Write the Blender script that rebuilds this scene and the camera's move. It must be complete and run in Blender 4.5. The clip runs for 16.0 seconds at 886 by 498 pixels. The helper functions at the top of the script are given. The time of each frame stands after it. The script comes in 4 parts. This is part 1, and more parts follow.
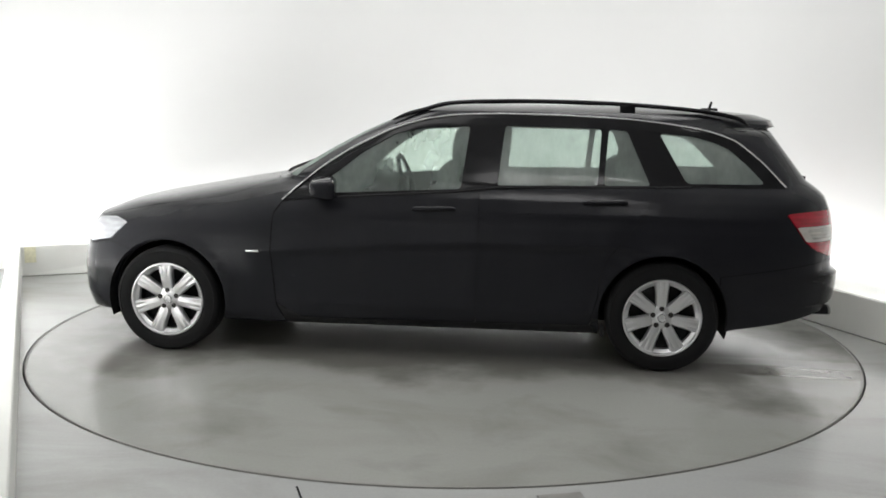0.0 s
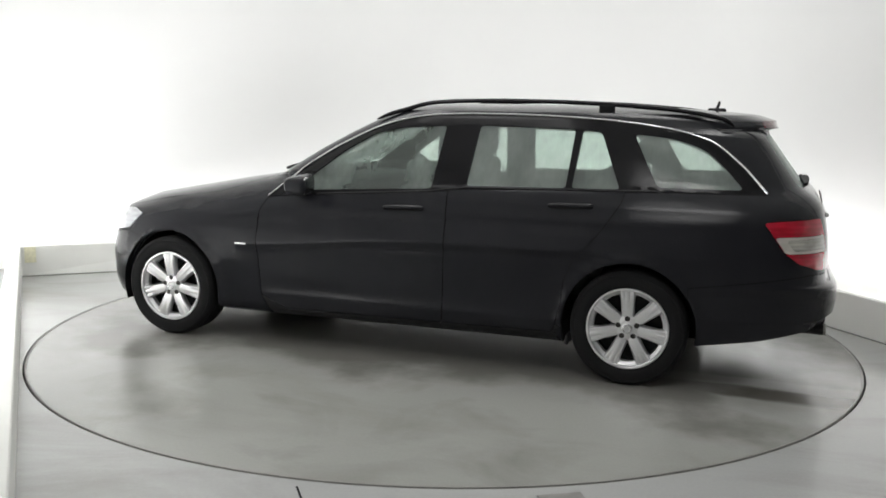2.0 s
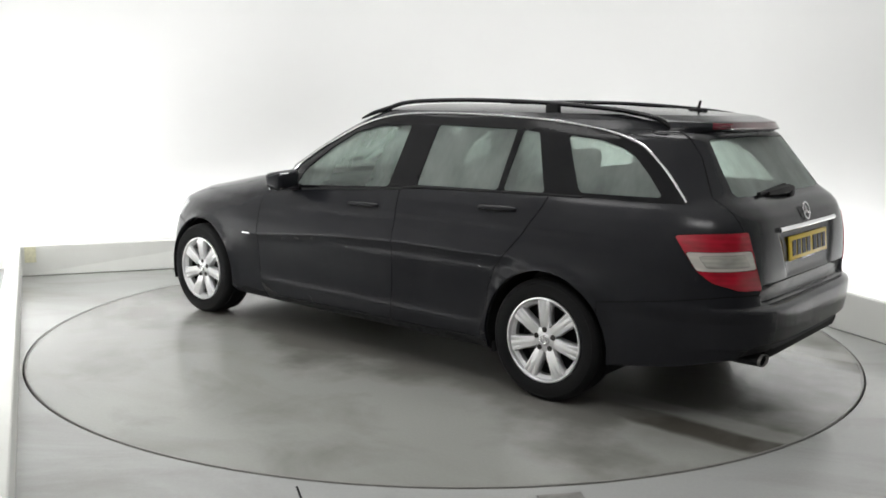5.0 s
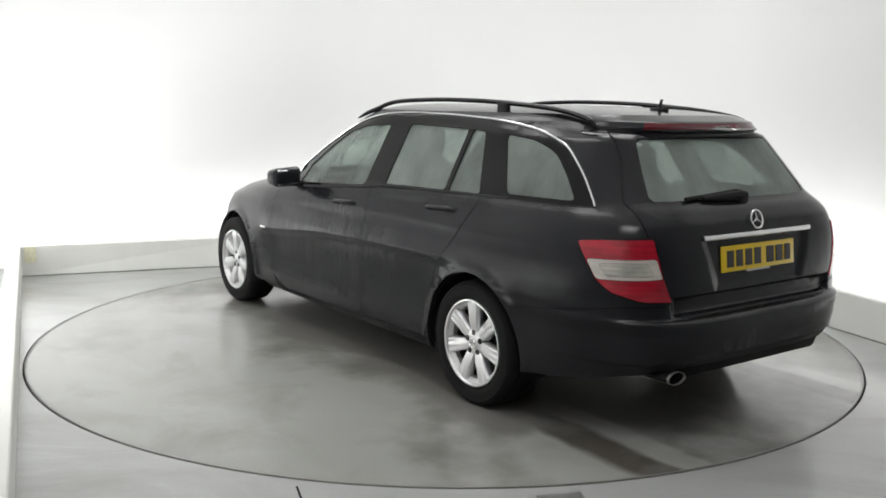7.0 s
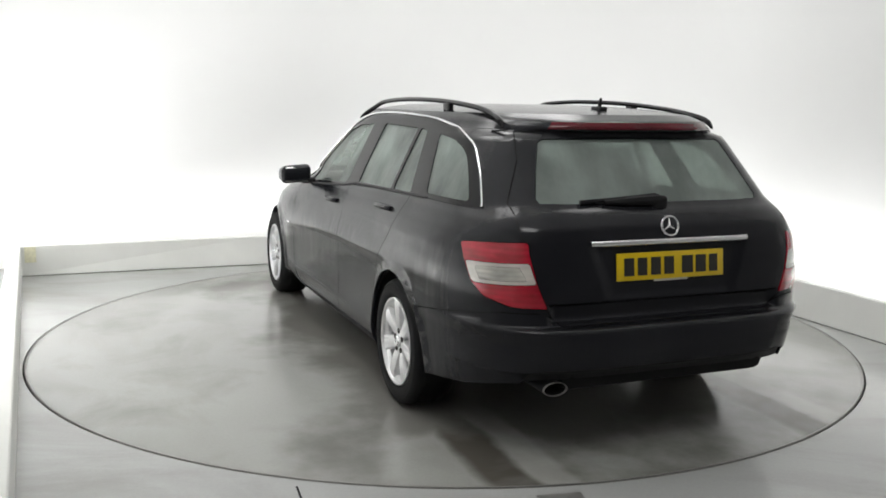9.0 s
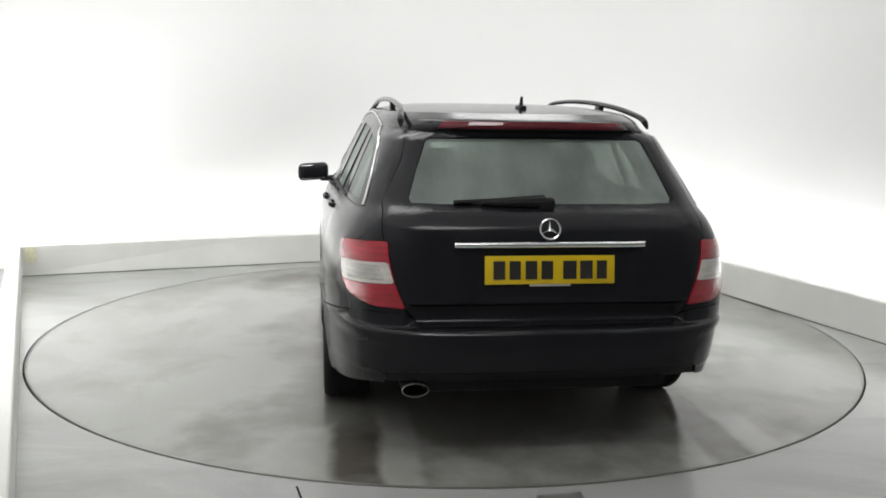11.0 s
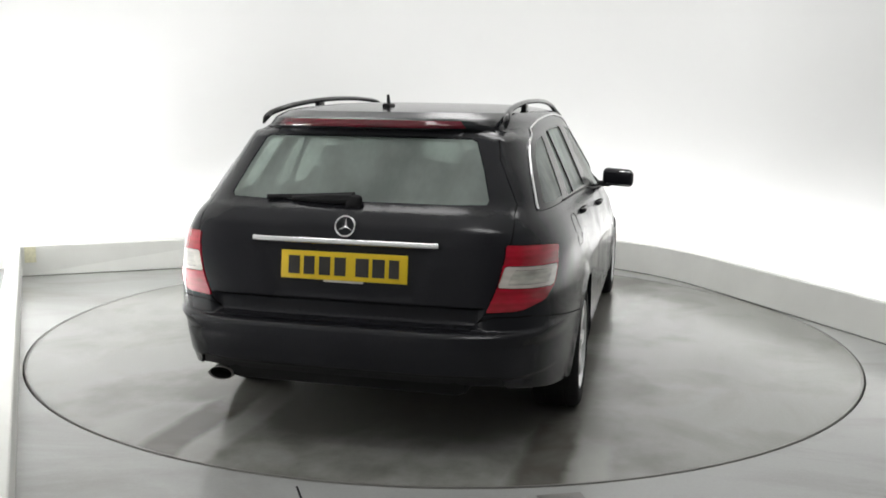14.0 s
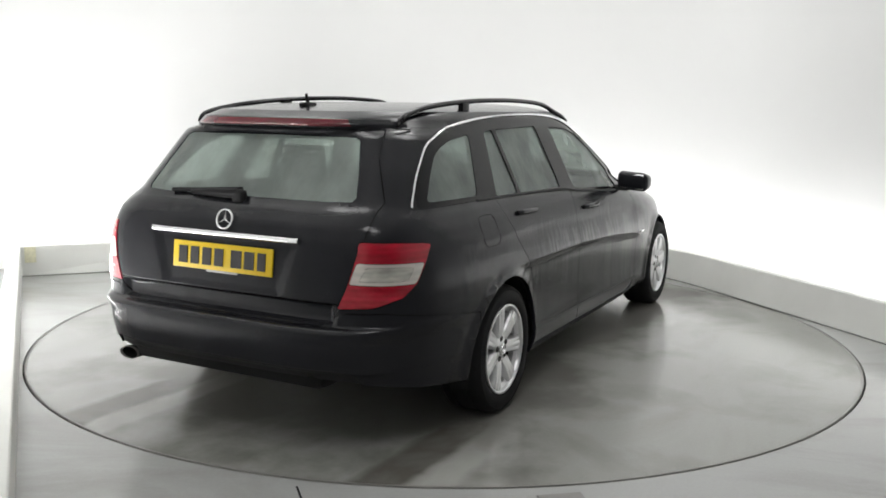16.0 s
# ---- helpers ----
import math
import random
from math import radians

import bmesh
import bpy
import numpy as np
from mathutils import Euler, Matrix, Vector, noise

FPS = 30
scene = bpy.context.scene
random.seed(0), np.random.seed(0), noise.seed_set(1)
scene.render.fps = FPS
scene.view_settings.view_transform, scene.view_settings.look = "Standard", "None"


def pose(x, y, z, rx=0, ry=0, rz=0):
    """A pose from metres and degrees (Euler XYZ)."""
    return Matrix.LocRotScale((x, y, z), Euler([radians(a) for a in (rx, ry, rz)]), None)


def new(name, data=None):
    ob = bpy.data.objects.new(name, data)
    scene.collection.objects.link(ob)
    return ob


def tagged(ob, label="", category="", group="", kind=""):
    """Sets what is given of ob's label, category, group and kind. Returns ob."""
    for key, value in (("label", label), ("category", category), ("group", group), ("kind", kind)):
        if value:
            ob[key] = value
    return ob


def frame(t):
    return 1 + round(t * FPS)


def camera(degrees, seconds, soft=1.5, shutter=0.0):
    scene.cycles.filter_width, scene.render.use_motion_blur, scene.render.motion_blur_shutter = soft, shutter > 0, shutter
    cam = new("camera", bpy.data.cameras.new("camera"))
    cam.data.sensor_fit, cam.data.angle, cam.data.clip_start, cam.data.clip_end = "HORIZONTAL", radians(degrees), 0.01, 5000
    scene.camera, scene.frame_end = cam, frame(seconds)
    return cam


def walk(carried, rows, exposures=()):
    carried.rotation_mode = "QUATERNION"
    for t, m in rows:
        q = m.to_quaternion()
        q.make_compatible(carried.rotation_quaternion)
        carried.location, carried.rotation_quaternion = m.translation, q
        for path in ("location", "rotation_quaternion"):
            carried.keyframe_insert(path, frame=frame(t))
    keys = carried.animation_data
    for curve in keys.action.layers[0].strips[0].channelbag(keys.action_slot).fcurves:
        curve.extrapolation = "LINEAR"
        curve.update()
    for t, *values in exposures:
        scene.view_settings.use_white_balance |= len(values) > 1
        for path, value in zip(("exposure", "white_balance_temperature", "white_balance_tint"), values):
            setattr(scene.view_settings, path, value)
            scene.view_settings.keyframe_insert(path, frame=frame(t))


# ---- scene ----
# The clip: a fixed camera in a white photo studio, a black estate car on a turntable.
cam = camera(51.87, 16.0, soft=1.7)
CAM_POSE = pose(0, -5.679, 1.421, 90 - 9.045, 0, 0.16) @ pose(0, 0, 0, 0, 0, 0.859)
walk(cam, [(0.0, CAM_POSE), (16.0, CAM_POSE)])

# ---------- world and light ----------
world = bpy.data.worlds.new("world")
scene.world = world
world.use_nodes = True
world.node_tree.nodes["Background"].inputs[0].default_value = (0.9, 0.95, 1.0, 1)
world.node_tree.nodes["Background"].inputs[1].default_value = 0.05
scene.view_settings.exposure = 0.0
CEIL_Z = 3.7
COVE_WATTS, CEIL_WATTS = 8.3, 17.2


def area_lamp(name, m, sx, sy, watts, color=(1, 1, 1), spread=180):
    d = bpy.data.lights.new(name, "AREA")
    d.shape, d.size, d.size_y, d.energy, d.color = "RECTANGLE", sx, sy, watts, color
    d.spread = radians(spread)
    ob = new(name, d)
    ob.matrix_world = m
    return ob


# ---------- materials ----------
def mat(name):
    m = bpy.data.materials.new(name)
    m.use_nodes = True
    nt = m.node_tree
    return m, nt, nt.nodes["Principled BSDF"]


def nd(nt, kind, **inputs):
    n = nt.nodes.new(kind)
    for k, v in inputs.items():
        n.inputs[k.replace("_", " ")].default_value = v
    return n


def simple(name, color, rough=0.5, metal=0.0, noise_scale=30.0, vary=0.15, bump=0.0, coat=0.0):
    m, nt, b = mat(name)
    tc = nt.nodes.new("ShaderNodeTexCoord")
    n1 = nd(nt, "ShaderNodeTexNoise", Scale=noise_scale, Detail=5.0)
    nt.links.new(tc.outputs["Object"], n1.inputs["Vector"])
    mr = nd(nt, "ShaderNodeMapRange", To_Min=1 - vary, To_Max=1 + vary)
    nt.links.new(n1.outputs["Fac"], mr.inputs["Value"])
    mx = nt.nodes.new("ShaderNodeVectorMath")
    mx.operation = "SCALE"
    mx.inputs[0].default_value = color
    nt.links.new(mr.outputs["Result"], mx.inputs["Scale"])
    nt.links.new(mx.outputs["Vector"], b.inputs["Base Color"])
    r2 = nd(nt, "ShaderNodeMapRange", To_Min=rough * 0.85, To_Max=min(1, rough * 1.15))
    nt.links.new(n1.outputs["Fac"], r2.inputs["Value"])
    nt.links.new(r2.outputs["Result"], b.inputs["Roughness"])
    b.inputs["Metallic"].default_value = metal
    b.inputs["Coat Weight"].default_value = coat
    if bump:
        bp = nd(nt, "ShaderNodeBump", Strength=bump, Distance=0.002)
        nt.links.new(n1.outputs["Fac"], bp.inputs["Height"])
        nt.links.new(bp.outputs["Normal"], b.inputs["Normal"])
    return m


def paint_material():
    """Black car paint under dull beads of water, with glossy runs where the water has drained, thickest over the flank's crease."""
    m, nt, b = mat("black_paint")
    L = nt.links.new

    def calc(op, a, c=0.0, clamp=False):
        n = nt.nodes.new("ShaderNodeMath")
        n.operation, n.use_clamp = op, clamp
        for k, v in enumerate((a, c)):
            if isinstance(v, (int, float)):
                n.inputs[k].default_value = v
            else:
                L(v, n.inputs[k])
        return n.outputs[0]

    def span(v, a, c, lo=0.0, hi=1.0):
        n = nd(nt, "ShaderNodeMapRange", From_Min=a, From_Max=c, To_Min=lo, To_Max=hi)
        L(v, n.inputs["Value"])
        return n.outputs["Result"]

    tc = nt.nodes.new("ShaderNodeTexCoord")
    sep = nt.nodes.new("ShaderNodeSeparateXYZ")
    L(tc.outputs["Object"], sep.inputs[0])
    x, z = sep.outputs["X"], sep.outputs["Z"]
    film = nd(nt, "ShaderNodeTexNoise", Scale=3.2, Detail=6.0, Roughness=0.6)
    patches = nd(nt, "ShaderNodeTexNoise", Scale=1.7, Detail=3.0, Roughness=0.5)
    run = nt.nodes.new("ShaderNodeMapping")
    run.inputs["Scale"].default_value = (34, 34, 1.1)
    streak = nd(nt, "ShaderNodeTexNoise", Scale=1.0, Detail=4.0, Roughness=0.6)
    drops = nd(nt, "ShaderNodeTexVoronoi", Scale=170.0)
    for n in (film, patches, drops):
        L(tc.outputs["Object"], n.inputs["Vector"])
    L(tc.outputs["Object"], run.inputs["Vector"])
    L(run.outputs["Vector"], streak.inputs["Vector"])
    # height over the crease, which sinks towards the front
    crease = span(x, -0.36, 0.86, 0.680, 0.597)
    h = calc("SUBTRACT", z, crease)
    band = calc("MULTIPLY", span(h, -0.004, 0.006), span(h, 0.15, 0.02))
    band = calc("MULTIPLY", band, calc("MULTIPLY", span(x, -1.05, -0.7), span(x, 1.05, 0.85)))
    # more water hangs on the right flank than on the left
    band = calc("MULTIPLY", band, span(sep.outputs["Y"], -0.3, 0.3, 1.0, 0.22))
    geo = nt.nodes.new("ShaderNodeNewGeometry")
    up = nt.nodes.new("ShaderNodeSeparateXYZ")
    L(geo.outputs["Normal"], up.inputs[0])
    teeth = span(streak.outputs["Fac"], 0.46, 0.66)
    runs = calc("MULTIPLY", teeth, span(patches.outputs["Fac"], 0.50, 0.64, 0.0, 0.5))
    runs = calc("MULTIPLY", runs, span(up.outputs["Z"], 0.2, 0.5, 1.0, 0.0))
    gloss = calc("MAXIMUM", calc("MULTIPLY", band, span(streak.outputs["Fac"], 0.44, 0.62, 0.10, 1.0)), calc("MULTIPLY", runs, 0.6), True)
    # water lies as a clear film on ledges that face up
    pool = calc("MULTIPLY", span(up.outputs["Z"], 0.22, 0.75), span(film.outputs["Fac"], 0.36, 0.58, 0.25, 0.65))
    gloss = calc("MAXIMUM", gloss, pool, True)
    rough = calc("ADD", span(film.outputs["Fac"], 0.38, 0.66, 0.10, 0.24), span(drops.outputs["Distance"], 0.1, 0.6, 0.05, 0.0))
    mixr = nt.nodes.new("ShaderNodeMix")
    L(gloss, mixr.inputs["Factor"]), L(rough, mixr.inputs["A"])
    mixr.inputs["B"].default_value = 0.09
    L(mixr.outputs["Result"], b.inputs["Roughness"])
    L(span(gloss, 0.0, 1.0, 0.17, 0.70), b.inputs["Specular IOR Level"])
    col = nt.nodes.new("ShaderNodeMix")
    col.data_type = "RGBA"
    col.inputs["A"].default_value = (0.0122, 0.0126, 0.0154, 1)
    col.inputs["B"].default_value = (0.0190, 0.0195, 0.0228, 1)
    L(film.outputs["Fac"], col.inputs["Factor"])
    L(col.outputs["Result"], b.inputs["Base Color"])
    relief_h = calc("ADD", calc("MULTIPLY", streak.outputs["Fac"], span(up.outputs["Z"], 0.25, 0.6, 0.6, 0.0)), calc("MULTIPLY", drops.outputs["Distance"], -0.25))
    bp = nd(nt, "ShaderNodeBump", Strength=0.30, Distance=0.003)
    L(relief_h, bp.inputs["Height"])
    L(bp.outputs["Normal"], b.inputs["Normal"])
    return m


def glass_material(name, tint, mist_lo, mist_hi, mist_color=(0.75, 0.80, 0.77)):
    """Green-tinted window glass, misted on the inside and beaded with water."""
    m, nt, b = mat(name)
    L = nt.links.new
    nt.nodes.remove(b)
    out = nt.nodes["Material Output"]
    tr = nt.nodes.new("ShaderNodeBsdfTransparent")
    tr.inputs[0].default_value = (*tint, 1)
    gl = nt.nodes.new("ShaderNodeBsdfGlossy")
    gl.inputs["Roughness"].default_value = 0.06
    fr = nd(nt, "ShaderNodeFresnel", IOR=1.5)
    m1 = nt.nodes.new("ShaderNodeMixShader")
    L(fr.outputs[0], m1.inputs[0]), L(tr.outputs[0], m1.inputs[1]), L(gl.outputs[0], m1.inputs[2])
    df = nt.nodes.new("ShaderNodeBsdfDiffuse")
    df.inputs[0].default_value = (*mist_color, 1)
    tl = nt.nodes.new("ShaderNodeBsdfTranslucent")
    tl.inputs[0].default_value = (*mist_color, 1)
    m2 = nd(nt, "ShaderNodeMixShader", Fac=0.62)
    L(df.outputs[0], m2.inputs[1]), L(tl.outputs[0], m2.inputs[2])
    tc = nt.nodes.new("ShaderNodeTexCoord")
    mp = nt.nodes.new("ShaderNodeMapping")
    mp.inputs["Scale"].default_value = (3.2, 3.2, 2.0)
    n1 = nd(nt, "ShaderNodeTexNoise", Scale=1.1, Detail=3.0, Roughness=0.5)
    L(tc.outputs["Object"], mp.inputs["Vector"]), L(mp.outputs["Vector"], n1.inputs["Vector"])
    mr = nd(nt, "ShaderNodeMapRange", From_Min=0.35, From_Max=0.68, To_Min=mist_lo, To_Max=mist_hi)
    mp2 = nt.nodes.new("ShaderNodeMapping")
    mp2.inputs["Scale"].default_value = (55, 55, 1.5)
    n2 = nd(nt, "ShaderNodeTexNoise", Scale=1.0, Detail=3.0)
    L(tc.outputs["Object"], mp2.inputs["Vector"]), L(mp2.outputs["Vector"], n2.inputs["Vector"])
    mad = nt.nodes.new("ShaderNodeMath")
    mad.operation = "MULTIPLY_ADD"
    mad.inputs[1].default_value = 0.12
    L(n2.outputs["Fac"], mad.inputs[0]), L(n1.outputs["Fac"], mad.inputs[2])
    sb = nt.nodes.new("ShaderNodeMath")
    sb.operation = "SUBTRACT"
    sb.inputs[1].default_value = 0.06
    L(mad.outputs[0], sb.inputs[0])
    L(sb.outputs[0], mr.inputs["Value"])
    m3 = nt.nodes.new("ShaderNodeMixShader")
    L(mr.outputs["Result"], m3.inputs[0]), L(m1.outputs[0], m3.inputs[1]), L(m2.outputs[0], m3.inputs[2])
    dr = nd(nt, "ShaderNodeTexVoronoi", Scale=110.0)
    L(tc.outputs["Object"], dr.inputs["Vector"])
    bp = nd(nt, "ShaderNodeBump", Strength=0.12, Distance=0.001)
    L(dr.outputs["Distance"], bp.inputs["Height"])
    L(bp.outputs["Normal"], gl.inputs["Normal"])
    L(m3.outputs[0], out.inputs["Surface"])
    return m


def floor_material(name, tracks):
    """Grey painted concrete, polished and damp; on the turntable also the wet wheel tracks, puddle marks and painted
    shade round the car.
    """
    m, nt, b = mat(name)
    L = nt.links.new
    tc = nt.nodes.new("ShaderNodeTexCoord")
    big = nd(nt, "ShaderNodeTexNoise", Scale=0.7, Detail=2.0, Roughness=0.4)
    mid = nd(nt, "ShaderNodeTexNoise", Scale=1.6, Detail=2.0, Roughness=0.4)
    fine = nd(nt, "ShaderNodeTexNoise", Scale=70.0, Detail=3.0)
    for n in (big, mid, fine):
        L(tc.outputs["Object"], n.inputs["Vector"])
    ramp = nt.nodes.new("ShaderNodeValToRGB")
    ramp.color_ramp.elements[0].position, ramp.color_ramp.elements[0].color = 0.3, (0.335, 0.339, 0.318, 1) if tracks else (0.415, 0.422, 0.412, 1)
    ramp.color_ramp.elements[1].position, ramp.color_ramp.elements[1].color = 0.72, (0.395, 0.399, 0.376, 1) if tracks else (0.475, 0.482, 0.470, 1)
    L(big.outputs["Fac"], ramp.inputs[0])
    grain = nt.nodes.new("ShaderNodeMix")
    grain.data_type, grain.blend_type = "RGBA", "MULTIPLY"
    grain.inputs["Factor"].default_value = 1.0
    g1 = nd(nt, "ShaderNodeMapRange", From_Min=0.25, From_Max=0.75, To_Min=0.97, To_Max=1.03)
    L(fine.outputs["Fac"], g1.inputs["Value"])
    L(ramp.outputs[0], grain.inputs["A"]), L(g1.outputs["Result"], grain.inputs["B"])
    color = grain.outputs["Result"]
    rough = nd(nt, "ShaderNodeMapRange", From_Min=0.3, From_Max=0.7, To_Min=0.19, To_Max=0.26)
    L(mid.outputs["Fac"], rough.inputs["Value"])
    rsock = rough.outputs["Result"]
    stain = nd(nt, "ShaderNodeTexNoise", Scale=1.1, Detail=5.0, Roughness=0.6, Distortion=0.8)
    smap = nt.nodes.new("ShaderNodeMapping")
    smap.inputs["Location"].default_value = (3.1, 1.7, 0)
    smap.inputs["Scale"].default_value = (0.6, 1.5, 1)
    L(tc.outputs["Object"], smap.inputs["Vector"]), L(smap.outputs["Vector"], stain.inputs["Vector"])
    sm = nd(nt, "ShaderNodeMapRange", From_Min=0.5, From_Max=0.75, To_Min=0.0, To_Max=0.28 if tracks else 0.5)
    L(stain.outputs["Fac"], sm.inputs["Value"])
    mst = nt.nodes.new("ShaderNodeMix")
    mst.data_type = "RGBA"
    L(sm.outputs["Result"], mst.inputs["Factor"]), L(color, mst.inputs["A"])
    mst.inputs["B"].default_value = (0.215, 0.205, 0.175, 1)
    color = mst.outputs["Result"]
    if tracks:
        sep = nt.nodes.new("ShaderNodeSeparateXYZ")
        wob = nd(nt, "ShaderNodeTexNoise", Scale=3.0, Detail=4.0, Roughness=0.55)
        L(tc.outputs["Object"], wob.inputs["Vector"])
        add = nt.nodes.new("ShaderNodeVectorMath")
        add.operation = "MULTIPLY_ADD"
        add.inputs[1].default_value = (0.10, 0.10, 0)
        L(wob.outputs["Color"], add.inputs[0]), L(tc.outputs["Object"], add.inputs[2])
        L(add.outputs[0], sep.inputs[0])

        def math_node(op, a, c):
            n = nt.nodes.new("ShaderNodeMath")
            n.operation = op
            for i, v in enumerate((a, c)):
                if isinstance(v, (int, float)):
                    n.inputs[i].default_value = v
                else:
                    L(v, n.inputs[i])
            return n.outputs[0]

        def band(center, half, soft, xa, xb, gain):
            d = math_node("ABSOLUTE", math_node("SUBTRACT", sep.outputs["Y"], center + 0.05), 0)
            e = nd(nt, "ShaderNodeMapRange", From_Min=half, From_Max=half + soft, To_Min=gain, To_Max=0.0)
            e.interpolation_type = "SMOOTHSTEP"
            L(d, e.inputs["Value"])
            s = nd(nt, "ShaderNodeMapRange", From_Min=xa, From_Max=xb, To_Min=0.0, To_Max=1.0)
            L(sep.outputs["X"], s.inputs["Value"])
            return math_node("MULTIPLY", e.outputs["Result"], s.outputs["Result"])

        wet = math_node("MAXIMUM", band(0.645, 0.065, 0.085, -1.0, -1.5, 0.95), band(-0.91, 0.07, 0.10, -1.0, -1.5, 0.85))
        damp = band(-0.15, 0.55, 0.75, -1.0, -1.7, 0.55)
        patch_n = nd(nt, "ShaderNodeTexNoise", Scale=1.7, Detail=4.0, Roughness=0.55, Distortion=0.5)
        L(tc.outputs["Object"], patch_n.inputs["Vector"])
        pm = nd(nt, "ShaderNodeMapRange", From_Min=0.50, From_Max=0.72, To_Min=0.0, To_Max=0.30)
        L(patch_n.outputs["Fac"], pm.inputs["Value"])
        vary = nd(nt, "ShaderNodeMapRange", From_Min=0.30, From_Max=0.52, To_Min=0.55, To_Max=1.0)
        L(patch_n.outputs["Fac"], vary.inputs["Value"])
        wet = math_node("MAXIMUM", math_node("MULTIPLY", wet, vary.outputs["Result"]), pm.outputs["Result"])
        blot = nd(nt, "ShaderNodeMapRange", From_Min=0.38, From_Max=0.66, To_Min=0.0, To_Max=1.0)
        L(wob.outputs["Fac"], blot.inputs["Value"])
        wet = math_node("MAXIMUM", wet, math_node("MULTIPLY", damp, blot.outputs["Result"]))
        # drips with the car's shade painted in: a ragged dark patch beside and under it
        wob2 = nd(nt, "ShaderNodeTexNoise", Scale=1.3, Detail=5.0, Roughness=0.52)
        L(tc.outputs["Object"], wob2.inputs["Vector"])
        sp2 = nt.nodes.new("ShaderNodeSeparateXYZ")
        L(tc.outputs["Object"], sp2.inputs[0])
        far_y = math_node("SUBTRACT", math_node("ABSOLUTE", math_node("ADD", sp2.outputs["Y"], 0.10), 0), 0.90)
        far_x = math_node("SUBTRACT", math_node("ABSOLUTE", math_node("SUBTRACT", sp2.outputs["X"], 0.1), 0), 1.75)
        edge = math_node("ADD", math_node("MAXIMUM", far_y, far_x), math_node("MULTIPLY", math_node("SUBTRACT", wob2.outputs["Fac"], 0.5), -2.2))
        drip_shade = nd(nt, "ShaderNodeMapRange", From_Min=-0.05, From_Max=0.48, To_Min=0.62, To_Max=0.0)
        drip_shade.interpolation_type = "SMOOTHSTEP"
        L(edge, drip_shade.inputs["Value"])
        wet = math_node("MAXIMUM", wet, drip_shade.outputs["Result"])
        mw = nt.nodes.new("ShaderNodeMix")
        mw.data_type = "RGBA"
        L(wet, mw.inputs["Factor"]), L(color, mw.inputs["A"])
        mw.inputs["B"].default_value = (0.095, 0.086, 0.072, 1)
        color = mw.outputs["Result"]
        scuff = math_node("MAXIMUM", band(0.47, 0.05, 0.05, -1.3, -1.9, 0.40), band(-1.08, 0.05, 0.05, -1.3, -1.9, 0.40))
        ms = nt.nodes.new("ShaderNodeMix")
        ms.data_type = "RGBA"
        L(scuff, ms.inputs["Factor"]), L(color, ms.inputs["A"])
        ms.inputs["B"].default_value = (0.56, 0.56, 0.53, 1)
        color = ms.outputs["Result"]
        rr = nt.nodes.new("ShaderNodeMix")
        L(wet, rr.inputs["Factor"]), L(rsock, rr.inputs["A"])
        rr.inputs["B"].default_value = 0.14
        rsock = rr.outputs["Result"]
    L(color, b.inputs["Base Color"])
    L(rsock, b.inputs["Roughness"])
    b.inputs["Specular IOR Level"].default_value = 0.5
    return m


def lens_material(name, color, rough=0.12, ribs=(0, 0, 60), depth=0.12, cloud=0.2):
    """Moulded lamp lens: fine ribs across the given direction, cloudy reflector behind, clear outer face."""
    m, nt, b = mat(name)
    L = nt.links.new
    tc = nt.nodes.new("ShaderNodeTexCoord")
    dot = nt.nodes.new("ShaderNodeVectorMath")
    dot.operation = "DOT_PRODUCT"
    dot.inputs[1].default_value = ribs
    L(tc.outputs["Object"], dot.inputs[0])
    tri = nt.nodes.new("ShaderNodeMath")
    tri.operation = "PINGPONG"
    tri.inputs[1].default_value = 1.0
    L(dot.outputs["Value"], tri.inputs[0])
    mp = nt.nodes.new("ShaderNodeMapping")
    mp.inputs["Scale"].default_value = (9, 9, 26)
    n1 = nd(nt, "ShaderNodeTexNoise", Scale=1.0, Detail=2.0)
    L(tc.outputs["Object"], mp.inputs["Vector"]), L(mp.outputs["Vector"], n1.inputs["Vector"])
    a1 = nd(nt, "ShaderNodeMapRange", To_Min=1 - depth, To_Max=1 + depth)
    a2 = nd(nt, "ShaderNodeMapRange", From_Min=0.3, From_Max=0.7, To_Min=1 - cloud, To_Max=1 + cloud)
    L(tri.outputs[0], a1.inputs["Value"]), L(n1.outputs["Fac"], a2.inputs["Value"])
    mul = nt.nodes.new("ShaderNodeMath")
    mul.operation = "MULTIPLY"
    L(a1.outputs["Result"], mul.inputs[0]), L(a2.outputs["Result"], mul.inputs[1])
    v = nt.nodes.new("ShaderNodeVectorMath")
    v.operation = "SCALE"
    v.inputs[0].default_value = color
    L(mul.outputs[0], v.inputs["Scale"]), L(v.outputs[0], b.inputs["Base Color"])
    bp = nd(nt, "ShaderNodeBump", Strength=0.15, Distance=0.002)
    L(tri.outputs[0], bp.inputs["Height"]), L(bp.outputs["Normal"], b.inputs["Normal"])
    b.inputs["Roughness"].default_value = rough
    b.inputs["Coat Weight"].default_value = 0.7
    return m


